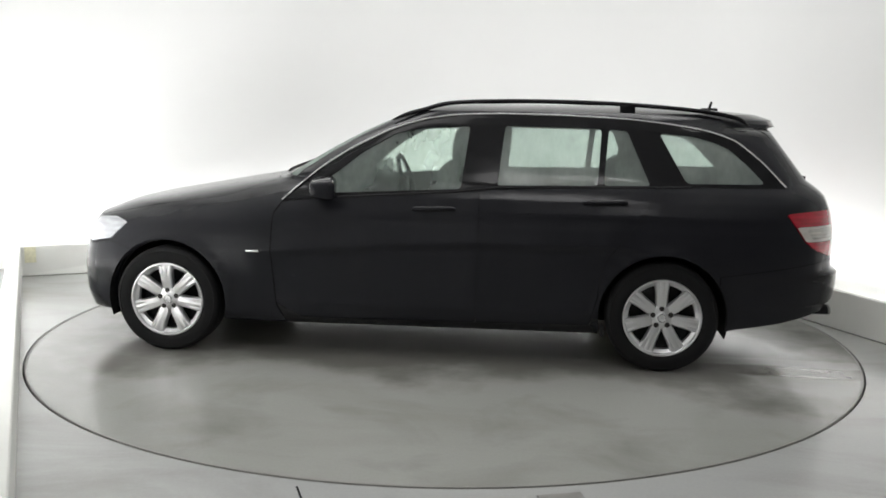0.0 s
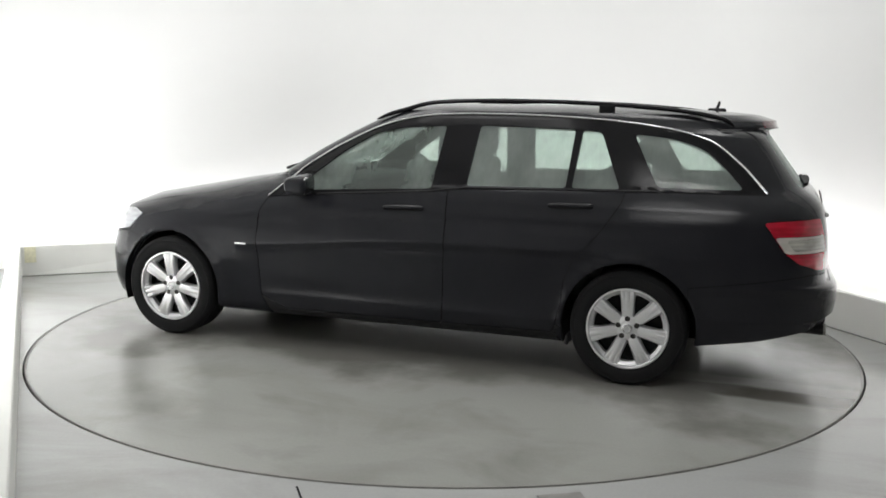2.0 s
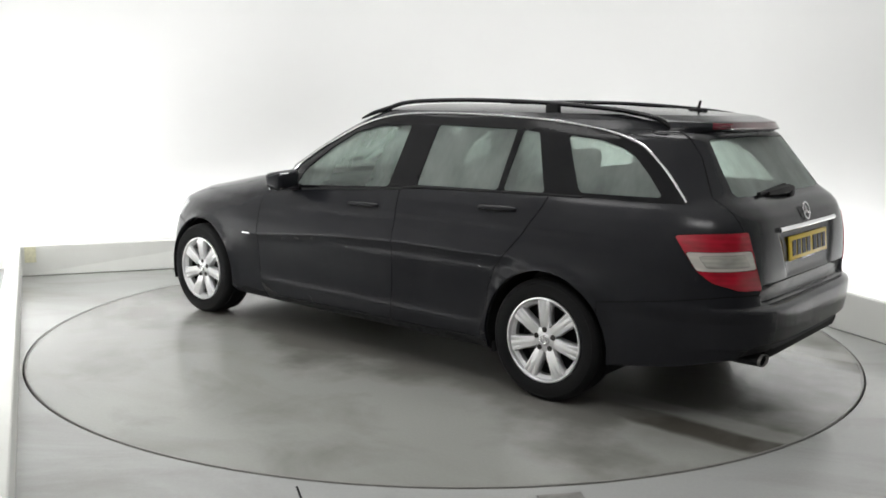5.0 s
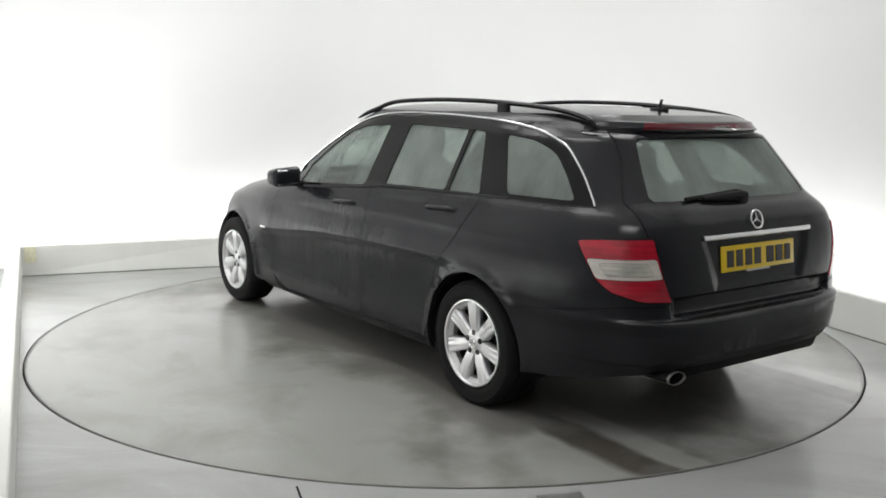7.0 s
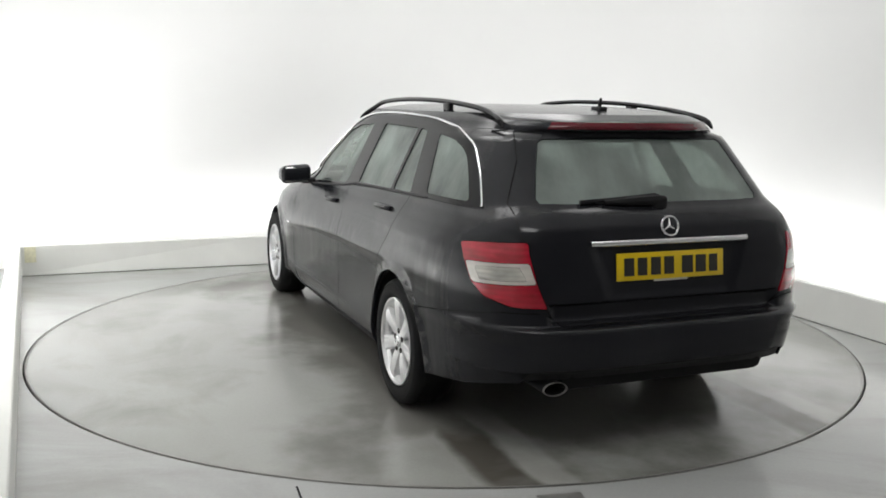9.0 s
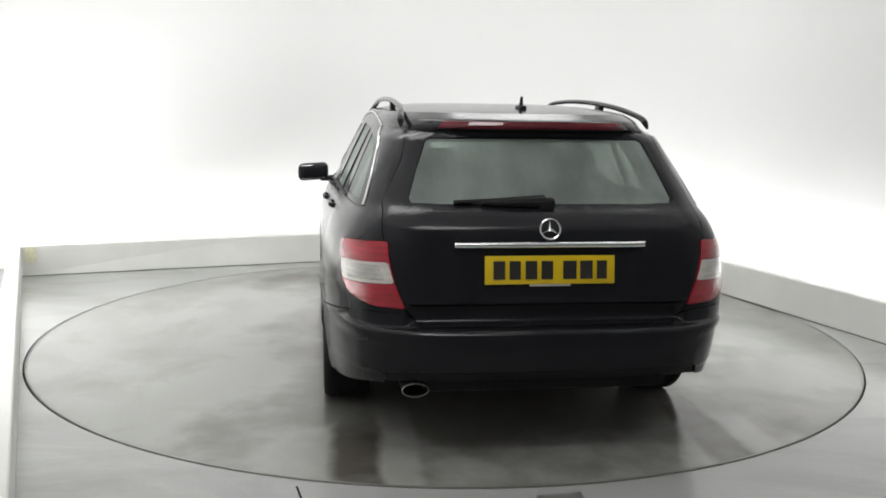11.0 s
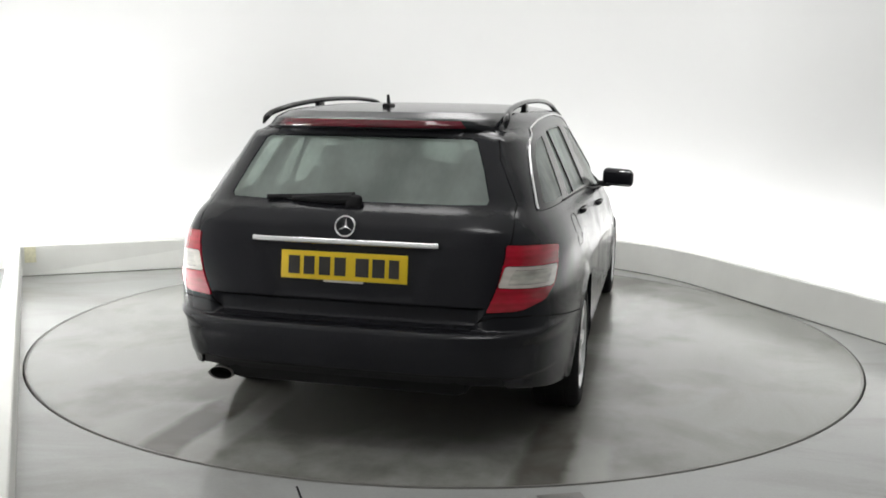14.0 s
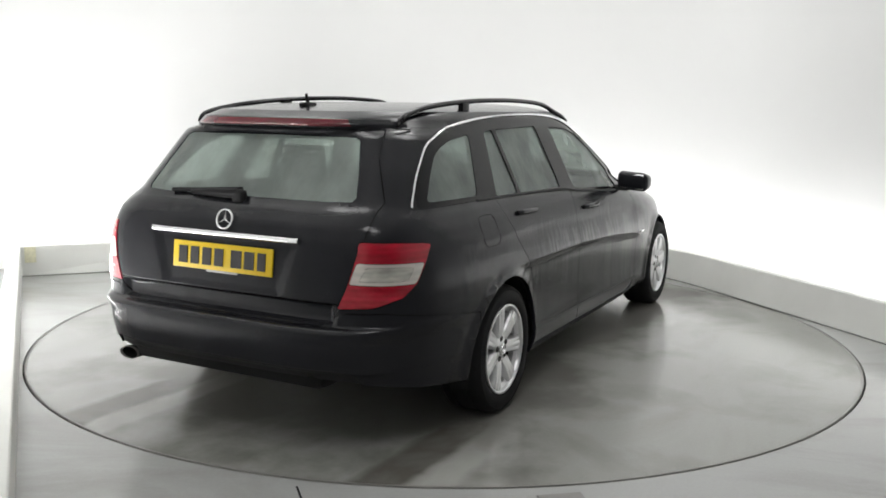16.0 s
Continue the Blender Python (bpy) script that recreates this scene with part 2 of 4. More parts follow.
PAINT = paint_material()
GLASS = glass_material("window_glass", (0.84, 0.95, 0.89), 0.32, 0.62, (0.84, 0.95, 0.89))
CLEARER_GLASS = glass_material("front_door_glass", (0.86, 0.96, 0.90), 0.16, 0.46, (0.80, 0.92, 0.86))
REAR_GLASS = glass_material("rear_window_glass", (0.84, 0.95, 0.89), 0.44, 0.72, (0.84, 0.95, 0.89))
FLOOR = floor_material("grey_floor", False)
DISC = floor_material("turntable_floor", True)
TRIM = simple("black_trim", (0.007, 0.007, 0.008), 0.13, vary=0.1)
PLASTIC = simple("black_plastic", (0.014, 0.014, 0.015), 0.55, noise_scale=200, bump=0.1)
DARK = simple("dark_lining", (0.010, 0.010, 0.010), 0.85)
RUBBER = simple("tyre_rubber", (0.011, 0.011, 0.0115), 0.8, noise_scale=60, bump=0.2)
ALLOY = simple("silver_alloy", (0.74, 0.74, 0.75), 0.36, metal=0.82, noise_scale=25, vary=0.08)
# near-black copy of the alloy: shade behind the spokes, put into the colour
ALLOY_SHADE = simple("shaded_alloy", (0.02, 0.02, 0.021), 0.6, metal=0.3)
CHROME = simple("chrome", (0.82, 0.82, 0.83), 0.16, metal=1.0, vary=0.03)
RED_LENS = lens_material("red_lens", (0.385, 0.004, 0.020), 0.2, (0, 0, 90), 0.10, 0.28)
DARK_RED = lens_material("dark_red_lens", (0.13, 0.004, 0.014))
LINER = simple("headliner_cloth", (0.50, 0.51, 0.49), 0.9, noise_scale=80)
CLEAR_LENS = lens_material("clear_lens", (0.60, 0.565, 0.52), 0.15, (0, 0, 70), 0.05, 0.15)
LAMP_BOWL = lens_material("lamp_bowl", (0.48, 0.465, 0.42), 0.15, (0, 0, 110), 0.08, 0.35)
HEAD_LENS = lens_material("headlamp_lens", (0.46, 0.47, 0.49), 0.08)
PLATE_YELLOW = simple("plate_yellow", (0.80, 0.56, 0.012), 0.35, noise_scale=12, vary=0.08)
INK = simple("plate_ink", (0.025, 0.022, 0.02), 0.5)
WALL = simple("white_wall", (0.80, 0.805, 0.795), 0.75, noise_scale=1.2, vary=0.03, bump=0.03)
DARK_WALL = simple("grey_wall", (0.20, 0.20, 0.20), 0.9, noise_scale=2.0)
KERB = simple("kerb_paint", (0.83, 0.835, 0.80), 0.55, noise_scale=3.0, vary=0.10, bump=0.1)
CEILING = simple("ceiling_paint", (0.78, 0.78, 0.77), 0.8, noise_scale=2.0, vary=0.03)
SEAT = simple("grey_seat_cloth", (0.09, 0.095, 0.093), 0.85, noise_scale=150, bump=0.2)
YELLOW_TAPE = simple("faded_yellow_tape", (0.76, 0.74, 0.55), 0.6, noise_scale=40, vary=0.25)
STEEL = simple("worn_steel", (0.27, 0.265, 0.25), 0.45, metal=0.5, noise_scale=9, vary=0.3)


for m_dull in (TRIM, PLASTIC, DARK, RUBBER):
    m_dull.node_tree.nodes["Principled BSDF"].inputs["Specular IOR Level"].default_value = 0.2


# ---------- mesh helpers ----------
def finish(name, bm, material, parent=None, label="", smooth=True):
    me = bpy.data.meshes.new(name)
    bmesh.ops.recalc_face_normals(bm, faces=bm.faces[:])
    for f in bm.faces:
        f.smooth = smooth
    if smooth:
        for e in bm.edges:
            if len(e.link_faces) == 2 and e.calc_face_angle(0) > 0.7:
                e.smooth = False
    bm.to_mesh(me)
    bm.free()
    me.materials.append(material)
    ob = new(name, me)
    if parent:
        ob.parent = parent
    if label:
        tagged(ob, label)
    return ob


def part(name, bm, material, parent, label=""):
    return finish(name, bm, material, parent, label)


def box(cx, cy, cz, sx, sy, sz, bevel=0.0, seg=2, bm=None, m=None):
    bm2 = bmesh.new()
    bmesh.ops.create_cube(bm2, size=1.0)
    bmesh.ops.scale(bm2, vec=(sx, sy, sz), verts=bm2.verts)
    if bevel:
        bmesh.ops.bevel(bm2, geom=bm2.edges[:], offset=bevel, segments=seg, affect="EDGES", profile=0.5)
    if m is not None:
        bmesh.ops.transform(bm2, matrix=m, verts=bm2.verts)
    bmesh.ops.translate(bm2, vec=(cx, cy, cz), verts=bm2.verts)
    if bm is None:
        return bm2
    tmp = bpy.data.meshes.new("tmp")
    bm2.to_mesh(tmp)
    bm2.free()
    bm.from_mesh(tmp)
    bpy.data.meshes.remove(tmp)
    return bm


def tube(points, radii, seg=10, flat=1.0, up=Vector((0, 0, 1))):
    """A tube along points; radii one per point; flat squeezes it along the up direction."""
    bm = bmesh.new()
    pts = [Vector(p) for p in points]
    rings = []
    for i, p in enumerate(pts):
        d = (pts[min(i + 1, len(pts) - 1)] - pts[max(i - 1, 0)]).normalized()
        a = d.cross(up)
        a = a.normalized() if a.length > 1e-4 else Vector((1, 0, 0))
        c = a.cross(d).normalized()
        r = radii[i] if hasattr(radii, "__len__") else radii
        rings.append([bm.verts.new(p + r * (math.cos(2 * math.pi * k / seg) * a + flat * math.sin(2 * math.pi * k / seg) * c)) for k in range(seg)])
    for q, s in zip(rings, rings[1:]):
        for k in range(seg):
            bm.faces.new((q[k], q[(k + 1) % seg], s[(k + 1) % seg], s[k]))
    bm.faces.new(rings[0][::-1])
    bm.faces.new(rings[-1])
    return bm


def lathe(profile, seg=48, axis="y"):
    """Turn (radius, height) points round an axis through the origin."""
    bm = bmesh.new()
    rings = []
    for r, h in profile:
        ring = []
        for k in range(seg):
            a = 2 * math.pi * k / seg
            ring.append(bm.verts.new((r * math.cos(a), h, r * math.sin(a)) if axis == "y" else (r * math.cos(a), r * math.sin(a), h)))
        rings.append(ring)
    for q, s in zip(rings, rings[1:]):
        for k in range(seg):
            bm.faces.new((q[k], q[(k + 1) % seg], s[(k + 1) % seg], s[k]))
    return bm


def prism(outline, z0, z1):
    """An upright slab with the given outline of (x, y)."""
    bm = bmesh.new()
    lo = [bm.verts.new((x, y, z0)) for x, y in outline]
    hi = [bm.verts.new((x, y, z1)) for x, y in outline]
    n = len(outline)
    bm.faces.new(lo[::-1])
    bm.faces.new(hi)
    for i in range(n):
        bm.faces.new((lo[i], lo[(i + 1) % n], hi[(i + 1) % n], hi[i]))
    return bm


def ribbon_wall(path, thick, z0, z1):
    """A wall of constant thickness that follows an open path; thickness grows to the left of the path."""
    n = len(path)
    pts = [Vector((x, y)) for x, y in path]
    outer = []
    for i, p in enumerate(pts):
        a = (p - pts[i - 1]).normalized() if i else None
        c = (pts[i + 1] - p).normalized() if i < n - 1 else None
        a, c = a or c, c or a
        na, nc = Vector((-a.y, a.x)), Vector((-c.y, c.x))
        mid = (na + nc).normalized()
        outer.append(p + mid * thick / max(0.3, mid.dot(na)))
    bm = bmesh.new()
    rows = []
    for p, q in zip(pts, outer):
        rows.append([bm.verts.new((p.x, p.y, z0)), bm.verts.new((p.x, p.y, z1)), bm.verts.new((q.x, q.y, z1)), bm.verts.new((q.x, q.y, z0))])
    for r, s in zip(rows, rows[1:]):
        for k in range(4):
            bm.faces.new((r[k], r[(k + 1) % 4], s[(k + 1) % 4], s[k]))
    bm.faces.new(rows[0])
    bm.faces.new(rows[-1][::-1])
    return bm, outer


# ---------- the studio ----------
R_DISC = 2.448


def kerb_path():
    """Foot of the low kerb: straight beside the camera, a corner, the back, a wide round corner, the far side, and round behind the camera."""
    ux, uy = 0.415, -0.910
    p = [(-3.40 + ux * 9.6, 1.50 + uy * 9.6), (-3.40, 1.50)]
    p.append((-1.65, 2.20))
    cx, cy, r = 0.18, 0.765, 2.0
    a0, a1 = math.atan2(0.928, -0.371), math.atan2(0.36, 0.93)
    for i in range(25):
        a = a0 + (a1 - a0) * i / 24
        p.append((cx + r * math.cos(a), cy + r * math.sin(a)))
    p.append((2.04 + 0.36 * 9.0, 1.485 - 0.93 * 9.0))
    return p


def build_studio():
    path = kerb_path()
    # added strip whose darker colour stands for the shadow line under the kerb
    bm, _ = ribbon_wall([tuple(q) for q in ribbon_wall(path, 0.006, 0, 1)[1]], 0.03, -0.02, 0.02)
    tagged(finish("kerb_shadow_line", bm, STEEL, smooth=False), "dark shadow gap under the kerb panel", "joint", kind="structure")
    bm, outer = ribbon_wall(path, 0.09, 0.004, 0.245)
    # its face leans back a little from the corner on
    leaning = ribbon_wall(path, 0.05, 0, 1)[1]
    bm.verts.ensure_lookup_table()
    for i, q in enumerate(leaning):
        if i > 1:
            bm.verts[4 * i + 1].co.xy = q
    kerb = tagged(finish("trim", bm, KERB, smooth=False), "low off-white painted kerb panel round the studio floor", "kerb", kind="structure")
    kerb.modifiers.new("bevel", "BEVEL").width = 0.006
    # the white wall stands behind the kerb, with a cove between them
    _, far = ribbon_wall(path, 0.42, 0, 1)
    bm, _ = ribbon_wall([tuple(q) for q in far], 0.12, -0.02, CEIL_Z)
    tagged(finish("wall_curved", bm, WALL, smooth=True), "seamless matt white studio wall with a rounded corner", "wall", kind="structure")
    e0, e1 = far[0], far[-1]
    d = (Vector(e1) - Vector(e0)).normalized()
    nb = Vector((d.y, -d.x))
    quad = [e0 - d * 0.2, e1 + d * 0.2, e1 + d * 0.2 + nb * 0.12, e0 - d * 0.2 + nb * 0.12]
    # unseen wall added to close the room, grey to keep the car's reflections dark
    tagged(finish("wall_behind_camera", prism([tuple(q) for q in quad], -0.02, CEIL_Z), DARK_WALL, smooth=False), "plain grey wall behind the camera", "wall", kind="structure")
    slab = [(-6, -9), (8, -9), (8, 5), (-6, 5)]
    tagged(finish("ceiling", prism(slab, CEIL_Z, CEIL_Z + 0.1), CEILING, smooth=False), "white studio ceiling", "ceiling", kind="structure")
    # floor with a round hole for the turntable
    bm = bmesh.new()
    n = 144
    inner = [(math.cos(2 * math.pi * k / n), math.sin(2 * math.pi * k / n)) for k in range(n)]
    rings = []
    for r, z in ((R_DISC + 0.009, -0.06), (R_DISC + 0.009, -0.002), (R_DISC + 0.011, 0.0), (R_DISC + 0.4, 0.0), (R_DISC + 1.5, 0.0), (10.0, 0.0)):
        rings.append([bm.verts.new((c * r, s * r, z)) for c, s in inner])
    for q, s in zip(rings, rings[1:]):
        for k in range(n):
            bm.faces.new((q[k], q[(k + 1) % n], s[(k + 1) % n], s[k]))
    tagged(finish("floor", bm, FLOOR), "damp grey painted concrete studio floor", "floor", kind="structure")
    bm = bmesh.new()
    bmesh.ops.create_circle(bm, cap_ends=True, radius=R_DISC + 0.1, segments=96)
    bmesh.ops.translate(bm, vec=(0, 0, -0.055), verts=bm.verts)
    tagged(finish("floor_pit", bm, DARK), "dark pit under the turntable edge", "floor", kind="structure")
    bm = lathe([(0.0001, 0.0), (0.8, 0.0), (1.6, 0.0), (R_DISC - 0.003, 0.0), (R_DISC, -0.003), (R_DISC, -0.05)], 144, "z")
    bmesh.ops.remove_doubles(bm, verts=bm.verts, dist=0.001)
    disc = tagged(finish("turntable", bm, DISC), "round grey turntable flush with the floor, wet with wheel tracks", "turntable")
    ring = lathe([(R_DISC - .012, -.002), (R_DISC - .011, .0015), (R_DISC - .001, .0015), (R_DISC + .001, -.004)], 144, "z")
    part("edge_band", ring, STEEL, disc, "worn steel edge band")
    # steel cover plate and seam in the floor before the turntable
    tagged(finish("cover_plate", box(0.46, -2.62, 0.002, 0.17, 0.26, 0.008, 0.002, 1, m=pose(0, 0, 0, 0, 0, 12)), STEEL), "worn steel cover plate let into the grey floor", "cover plate")
    tagged(finish("floor_seam", box(-0.49, -2.62, 0.0005, 0.008, 0.34, 0.003, m=pose(0, 0, 0, 0, 0, 18)), DARK), "dark joint in the grey floor", "joint", kind="structure")
    # faded tape on the corner of the kerb
    a = math.degrees(math.atan2(0.371, 0.928))
    tagged(finish("tape", box(-3.335, 1.522, 0.175, 0.085, 0.004, 0.125, m=pose(0, 0, 0, 0, 0, a)), YELLOW_TAPE, smooth=False), "strip of faded yellow tape on the kerb corner", "tape")
    # strip lights in the cove, behind the kerb, shining up the wall
    _, mid = ribbon_wall(path, 0.20, 0, 1)
    runs = [(0, 1), (1, 3), (3, 9), (9, 15), (15, 21), (21, 27), (27, 28)]
    for i, j in runs:
        p, q = mid[i], mid[j]
        if (i, j) == (0, 1):
            p = q + (p - q).normalized() * 4.6
        if (i, j) == (27, 28):
            q = p + (q - p).normalized() * 3.2
        c, v = (p + q) / 2, q - p
        yaw = math.degrees(math.atan2(v.y, v.x))
        # the lamp's -Z points up and towards the wall
        area_lamp("cove_light", pose(c.x, c.y, 0.17, 180, 0, yaw) @ pose(0, 0, 0, 18, 0, 0), v.length * 0.98, 0.08, COVE_WATTS * v.length * {0: 2.2, 1: 0.72}.get(i, 1.0), (1.0, 0.995, 1.0))
    # no lamps show overhead: these are added, the last fills the camera's side
    for x, y, k in ((-1.4, 0.2, 0.8), (0.5, 1.5, 1.0), (1.3, -0.4, 0.9), (-0.8, -1.2, 0.8), (0.3, -3.9, 1.6)):
        area_lamp("unseen_ceiling_light", pose(x, y, CEIL_Z - 0.06, 0, 0, -22), 1.5, 0.9, CEIL_WATTS * k, (1.0, 0.99, 0.985))
    return disc


turntable = build_studio()


# ---------- the car's skin ----------
# Car space: x forward, y to its left, z up; origin on the ground midway between the axles.
# Each level z has an outline round the car: two half super-ellipses that meet at XC.
XC, Z_TOP = -0.5, 1.385
WIDTH = ([.10, .17, .20, .25, .35, .50, .60, .68, .76, .85, .92, .97, 1.0, 1.05, 1.15, 1.25, 1.30, 1.35, 1.37, 1.385],
         [.74, .80, .845, .866, .873, .882, .885, .881, .870, .850, .822, .795, .772, .752, .706, .659, .635, .606, .592, .574])
REAR = ([.10, .25, .30, .365, .375, .46, .505, .540, .552, .564, .60, .70, .80, .88, .95, .99, 1.03, 1.125, 1.29, 1.308, 1.320, 1.356, 1.385],
        [-2.25, -2.30, -2.330, -2.356, -2.368, -2.380, -2.377, -2.368, -2.356, -2.328, -2.322, -2.318, -2.308, -2.292, -2.270, -2.235, -2.175, -2.105, -1.985, -1.985, -2.035, -2.02, -1.93])
FRONT = ([.10, .20, .30, .45, .60, .70, .745, .78, .823, .871, .931, .965, .991, 1.0, 1.02, 1.154, 1.25, 1.33, 1.385],
         [1.97, 2.03, 2.06, 2.065, 2.045, 2.02, 1.985, 1.91, 1.80, 1.53, 1.20, 1.00, .83, .79, .765, .55, .375, .205, .055])
N_FRONT = ([.2, .50, .75, .82, .97, 1.02, 1.385], [5.8, 5.7, 4.6, 4.0, 4.4, 7.0, 6.0])
N_REAR = ([.2, .5, .56, .9, 1.29, 1.315, 1.385], [4.8, 5.2, 6.2, 7.2, 7.0, 4.2, 3.8])
WHEEL_F, WHEEL_R, WHEEL_Z, ARCH = 1.398, -1.369, 0.300, 0.341
CREASE = ([-1.2, -1.0, -.36, .13, .86, 1.0], [.680, .684, .680, .660, .597, .588])


def lut(table, v):
    return float(np.interp(v, table[0], table[1]))


def relief(x, z):
    """Pressed lines of the flank: rising crease, hollow below it, rocker edge, wheel-arch lips."""
    zc = float(np.interp(x, CREASE[0], CREASE[1]))
    env = max(0.0, min(1.0, (0.95 - x) / 0.25)) * max(0.0, min(1.0, (x + 1.35) / 0.35))
    d = z - zc
    out = 0.0
    if d < 0:
        out -= env * 0.014 * (1 - math.exp(-(d / 0.03) ** 2)) * max(0.0, min(1.0, (z - 0.28) / 0.22))
    elif d < 0.27:
        # the band over the crease leans in, then the flank stands steeper again
        out -= env * 0.012 * (d / 0.12 if d < 0.12 else (0.27 - d) / 0.15)
    out += env * 0.005 * math.exp(-((z - 0.31) / 0.028) ** 2)
    sh = z - (0.815 + 0.012 * (0.6 - x))
    out += 0.003 * math.exp(-(sh / 0.024) ** 2) * max(0.0, min(1.0, (1.0 - x) / .3)) * max(0.0, min(1.0, (x + 1.95) / .3))
    for wx in (WHEEL_F, WHEEL_R):
        r = math.hypot(x - wx, z - WHEEL_Z)
        out += 0.013 * math.exp(-((r - ARCH) / 0.03) ** 2)
    return out


def skin(al, z):
    back = al >= 0
    n = lut(N_REAR if back else N_FRONT, z)
    s, c = abs(math.sin(al)), max(0.0, math.cos(al))
    k = (s ** n + c ** n) ** (-1 / n)
    X, Y = s * k, c * k
    x = XC - X * (XC - lut(REAR, z)) if back else XC + X * (lut(FRONT, z) - XC)
    w = lut(WIDTH, z)
    y = Y * w
    if z < 1.0:
        y += relief(x, z) * max(0.0, min(1.0, (Y - 0.80) / 0.12))
    if back and 0.56 < z < 0.66 and X > 0.9:
        # shadowed step between the tailgate's lip and the bumper's shelf
        e = max(0.0, min(1.0, (z - 0.566) / 0.018, (0.652 - z) / 0.010, (0.575 - y) / 0.05))
        x += 0.026 * e * e * (3 - 2 * e)
    if back and 0.62 < z < 0.89 and X > 0.9:
        # hollow in the tailgate round the number plate
        e = min((z - 0.635) / 0.05, (0.885 - z) / 0.02, (0.32 + 0.35 * (z - 0.64) - y) / 0.07)
        e = max(0.0, min(1.0, e))
        x += 0.012 * e * e * (3 - 2 * e)
    return Vector((x, y, z))


def skin_normal(al, z):
    h = 0.004
    a = skin(min(al + h, math.pi / 2), z) - skin(max(al - h, -math.pi / 2), z)
    c = skin(al, min(z + 0.006, Z_TOP)) - skin(al, max(z - 0.006, 0.1))
    n = a.cross(c)
    n.normalize()
    return n if n.length > 0.5 else Vector((0, 1, 0))


def ax(x, z):
    """Level z and a length x on the flank, as (angle, z)."""
    back = x <= XC
    n = lut(N_REAR if back else N_FRONT, z)
    X = (XC - x) / (XC - lut(REAR, z)) if back else (x - XC) / (lut(FRONT, z) - XC)
    X = min(0.99999, abs(X))
    al = math.atan2(X, (1 - X ** n) ** (1 / n))
    return (al if back else -al, z)


def ay(y, z, front=False):
    """Level z and a width y on the tail (or the nose), as (angle, z)."""
    n = lut(N_FRONT if front else N_REAR, z)
    Y = min(0.99999, y / lut(WIDTH, z))
    al = math.atan2((1 - Y ** n) ** (1 / n), Y)
    return (-al if front else al, z)


def dense(points, step=0.03, closed=True, conv=None):
    out = []
    m = len(points)
    for i in range(m if closed else m - 1):
        p, q = points[i], points[(i + 1) % m]
        k = max(1, int(math.hypot(q[0] - p[0], q[1] - p[1]) / step))
        for j in range(k):
            t = j / k
            out.append((p[0] + (q[0] - p[0]) * t, p[1] + (q[1] - p[1]) * t))
    if not closed:
        out.append(points[-1])
    return [conv(*p) for p in out] if conv else out


def rounded(points, r, seg=4):
    """Round the corners of an outline."""
    out, n = [], len(points)
    for i in range(n):
        p, a, c = Vector(points[i]), Vector(points[i - 1]), Vector(points[(i + 1) % n])
        da, dc = (a - p), (c - p)
        ra, rc = min(r, da.length * 0.45), min(r, dc.length * 0.45)
        s, e = p + da.normalized() * ra, p + dc.normalized() * rc
        for k in range(seg + 1):
            t = k / seg
            out.append(tuple((1 - t) ** 2 * s + 2 * t * (1 - t) * p + t * t * e))
    return out


def smooth_line(points, per=6):
    """A smooth curve through the points."""
    out = []
    n = len(points)
    P = [Vector(p) for p in points]
    for i in range(n - 1):
        p0, p1, p2, p3 = P[max(i - 1, 0)], P[i], P[i + 1], P[min(i + 2, n - 1)]
        for k in range(per):
            t = k / per
            out.append(tuple(0.5 * (2 * p1 + (p2 - p0) * t + (2 * p0 - 5 * p1 + 4 * p2 - p3) * t * t + (3 * p1 - p0 - 3 * p2 + p3) * t ** 3)))
    out.append(tuple(P[-1]))
    return out


def inside(poly, x, y):
    hit, n = False, len(poly)
    for i in range(n):
        x0, y0 = poly[i]
        x1, y1 = poly[i - 1]
        if (y0 > y) != (y1 > y) and x < (x1 - x0) * (y - y0) / (y1 - y0) + x0:
            hit = not hit
    return hit


CHROME_LINE = smooth_line([(.735, .880), (.584, 1.017), (.429, 1.129), (.273, 1.216), (.119, 1.287), (-.037, 1.334), (-.194, 1.359), (-.351, 1.368), (-.508, 1.371),
                           (-.818, 1.367), (-1.126, 1.354), (-1.279, 1.341), (-1.432, 1.322), (-1.585, 1.295), (-1.677, 1.268), (-1.748, 1.237), (-1.83, 1.174), (-1.90, 1.112), (-2.0, 1.005)], 4)
BELT = [(.735, .875), (.42, .905), (-.26, .950), (-.46, .975), (-1.0, .988), (-1.5, .998), (-2.0, 1.0)]


def arch_line(wx, z_lo):
    a0 = math.asin((z_lo - WHEEL_Z) / ARCH)
    return [(wx + ARCH * math.cos(a0 + (math.pi - 2 * a0) * i / 26), WHEEL_Z + ARCH * math.sin(a0 + (math.pi - 2 * a0) * i / 26)) for i in range(27)]


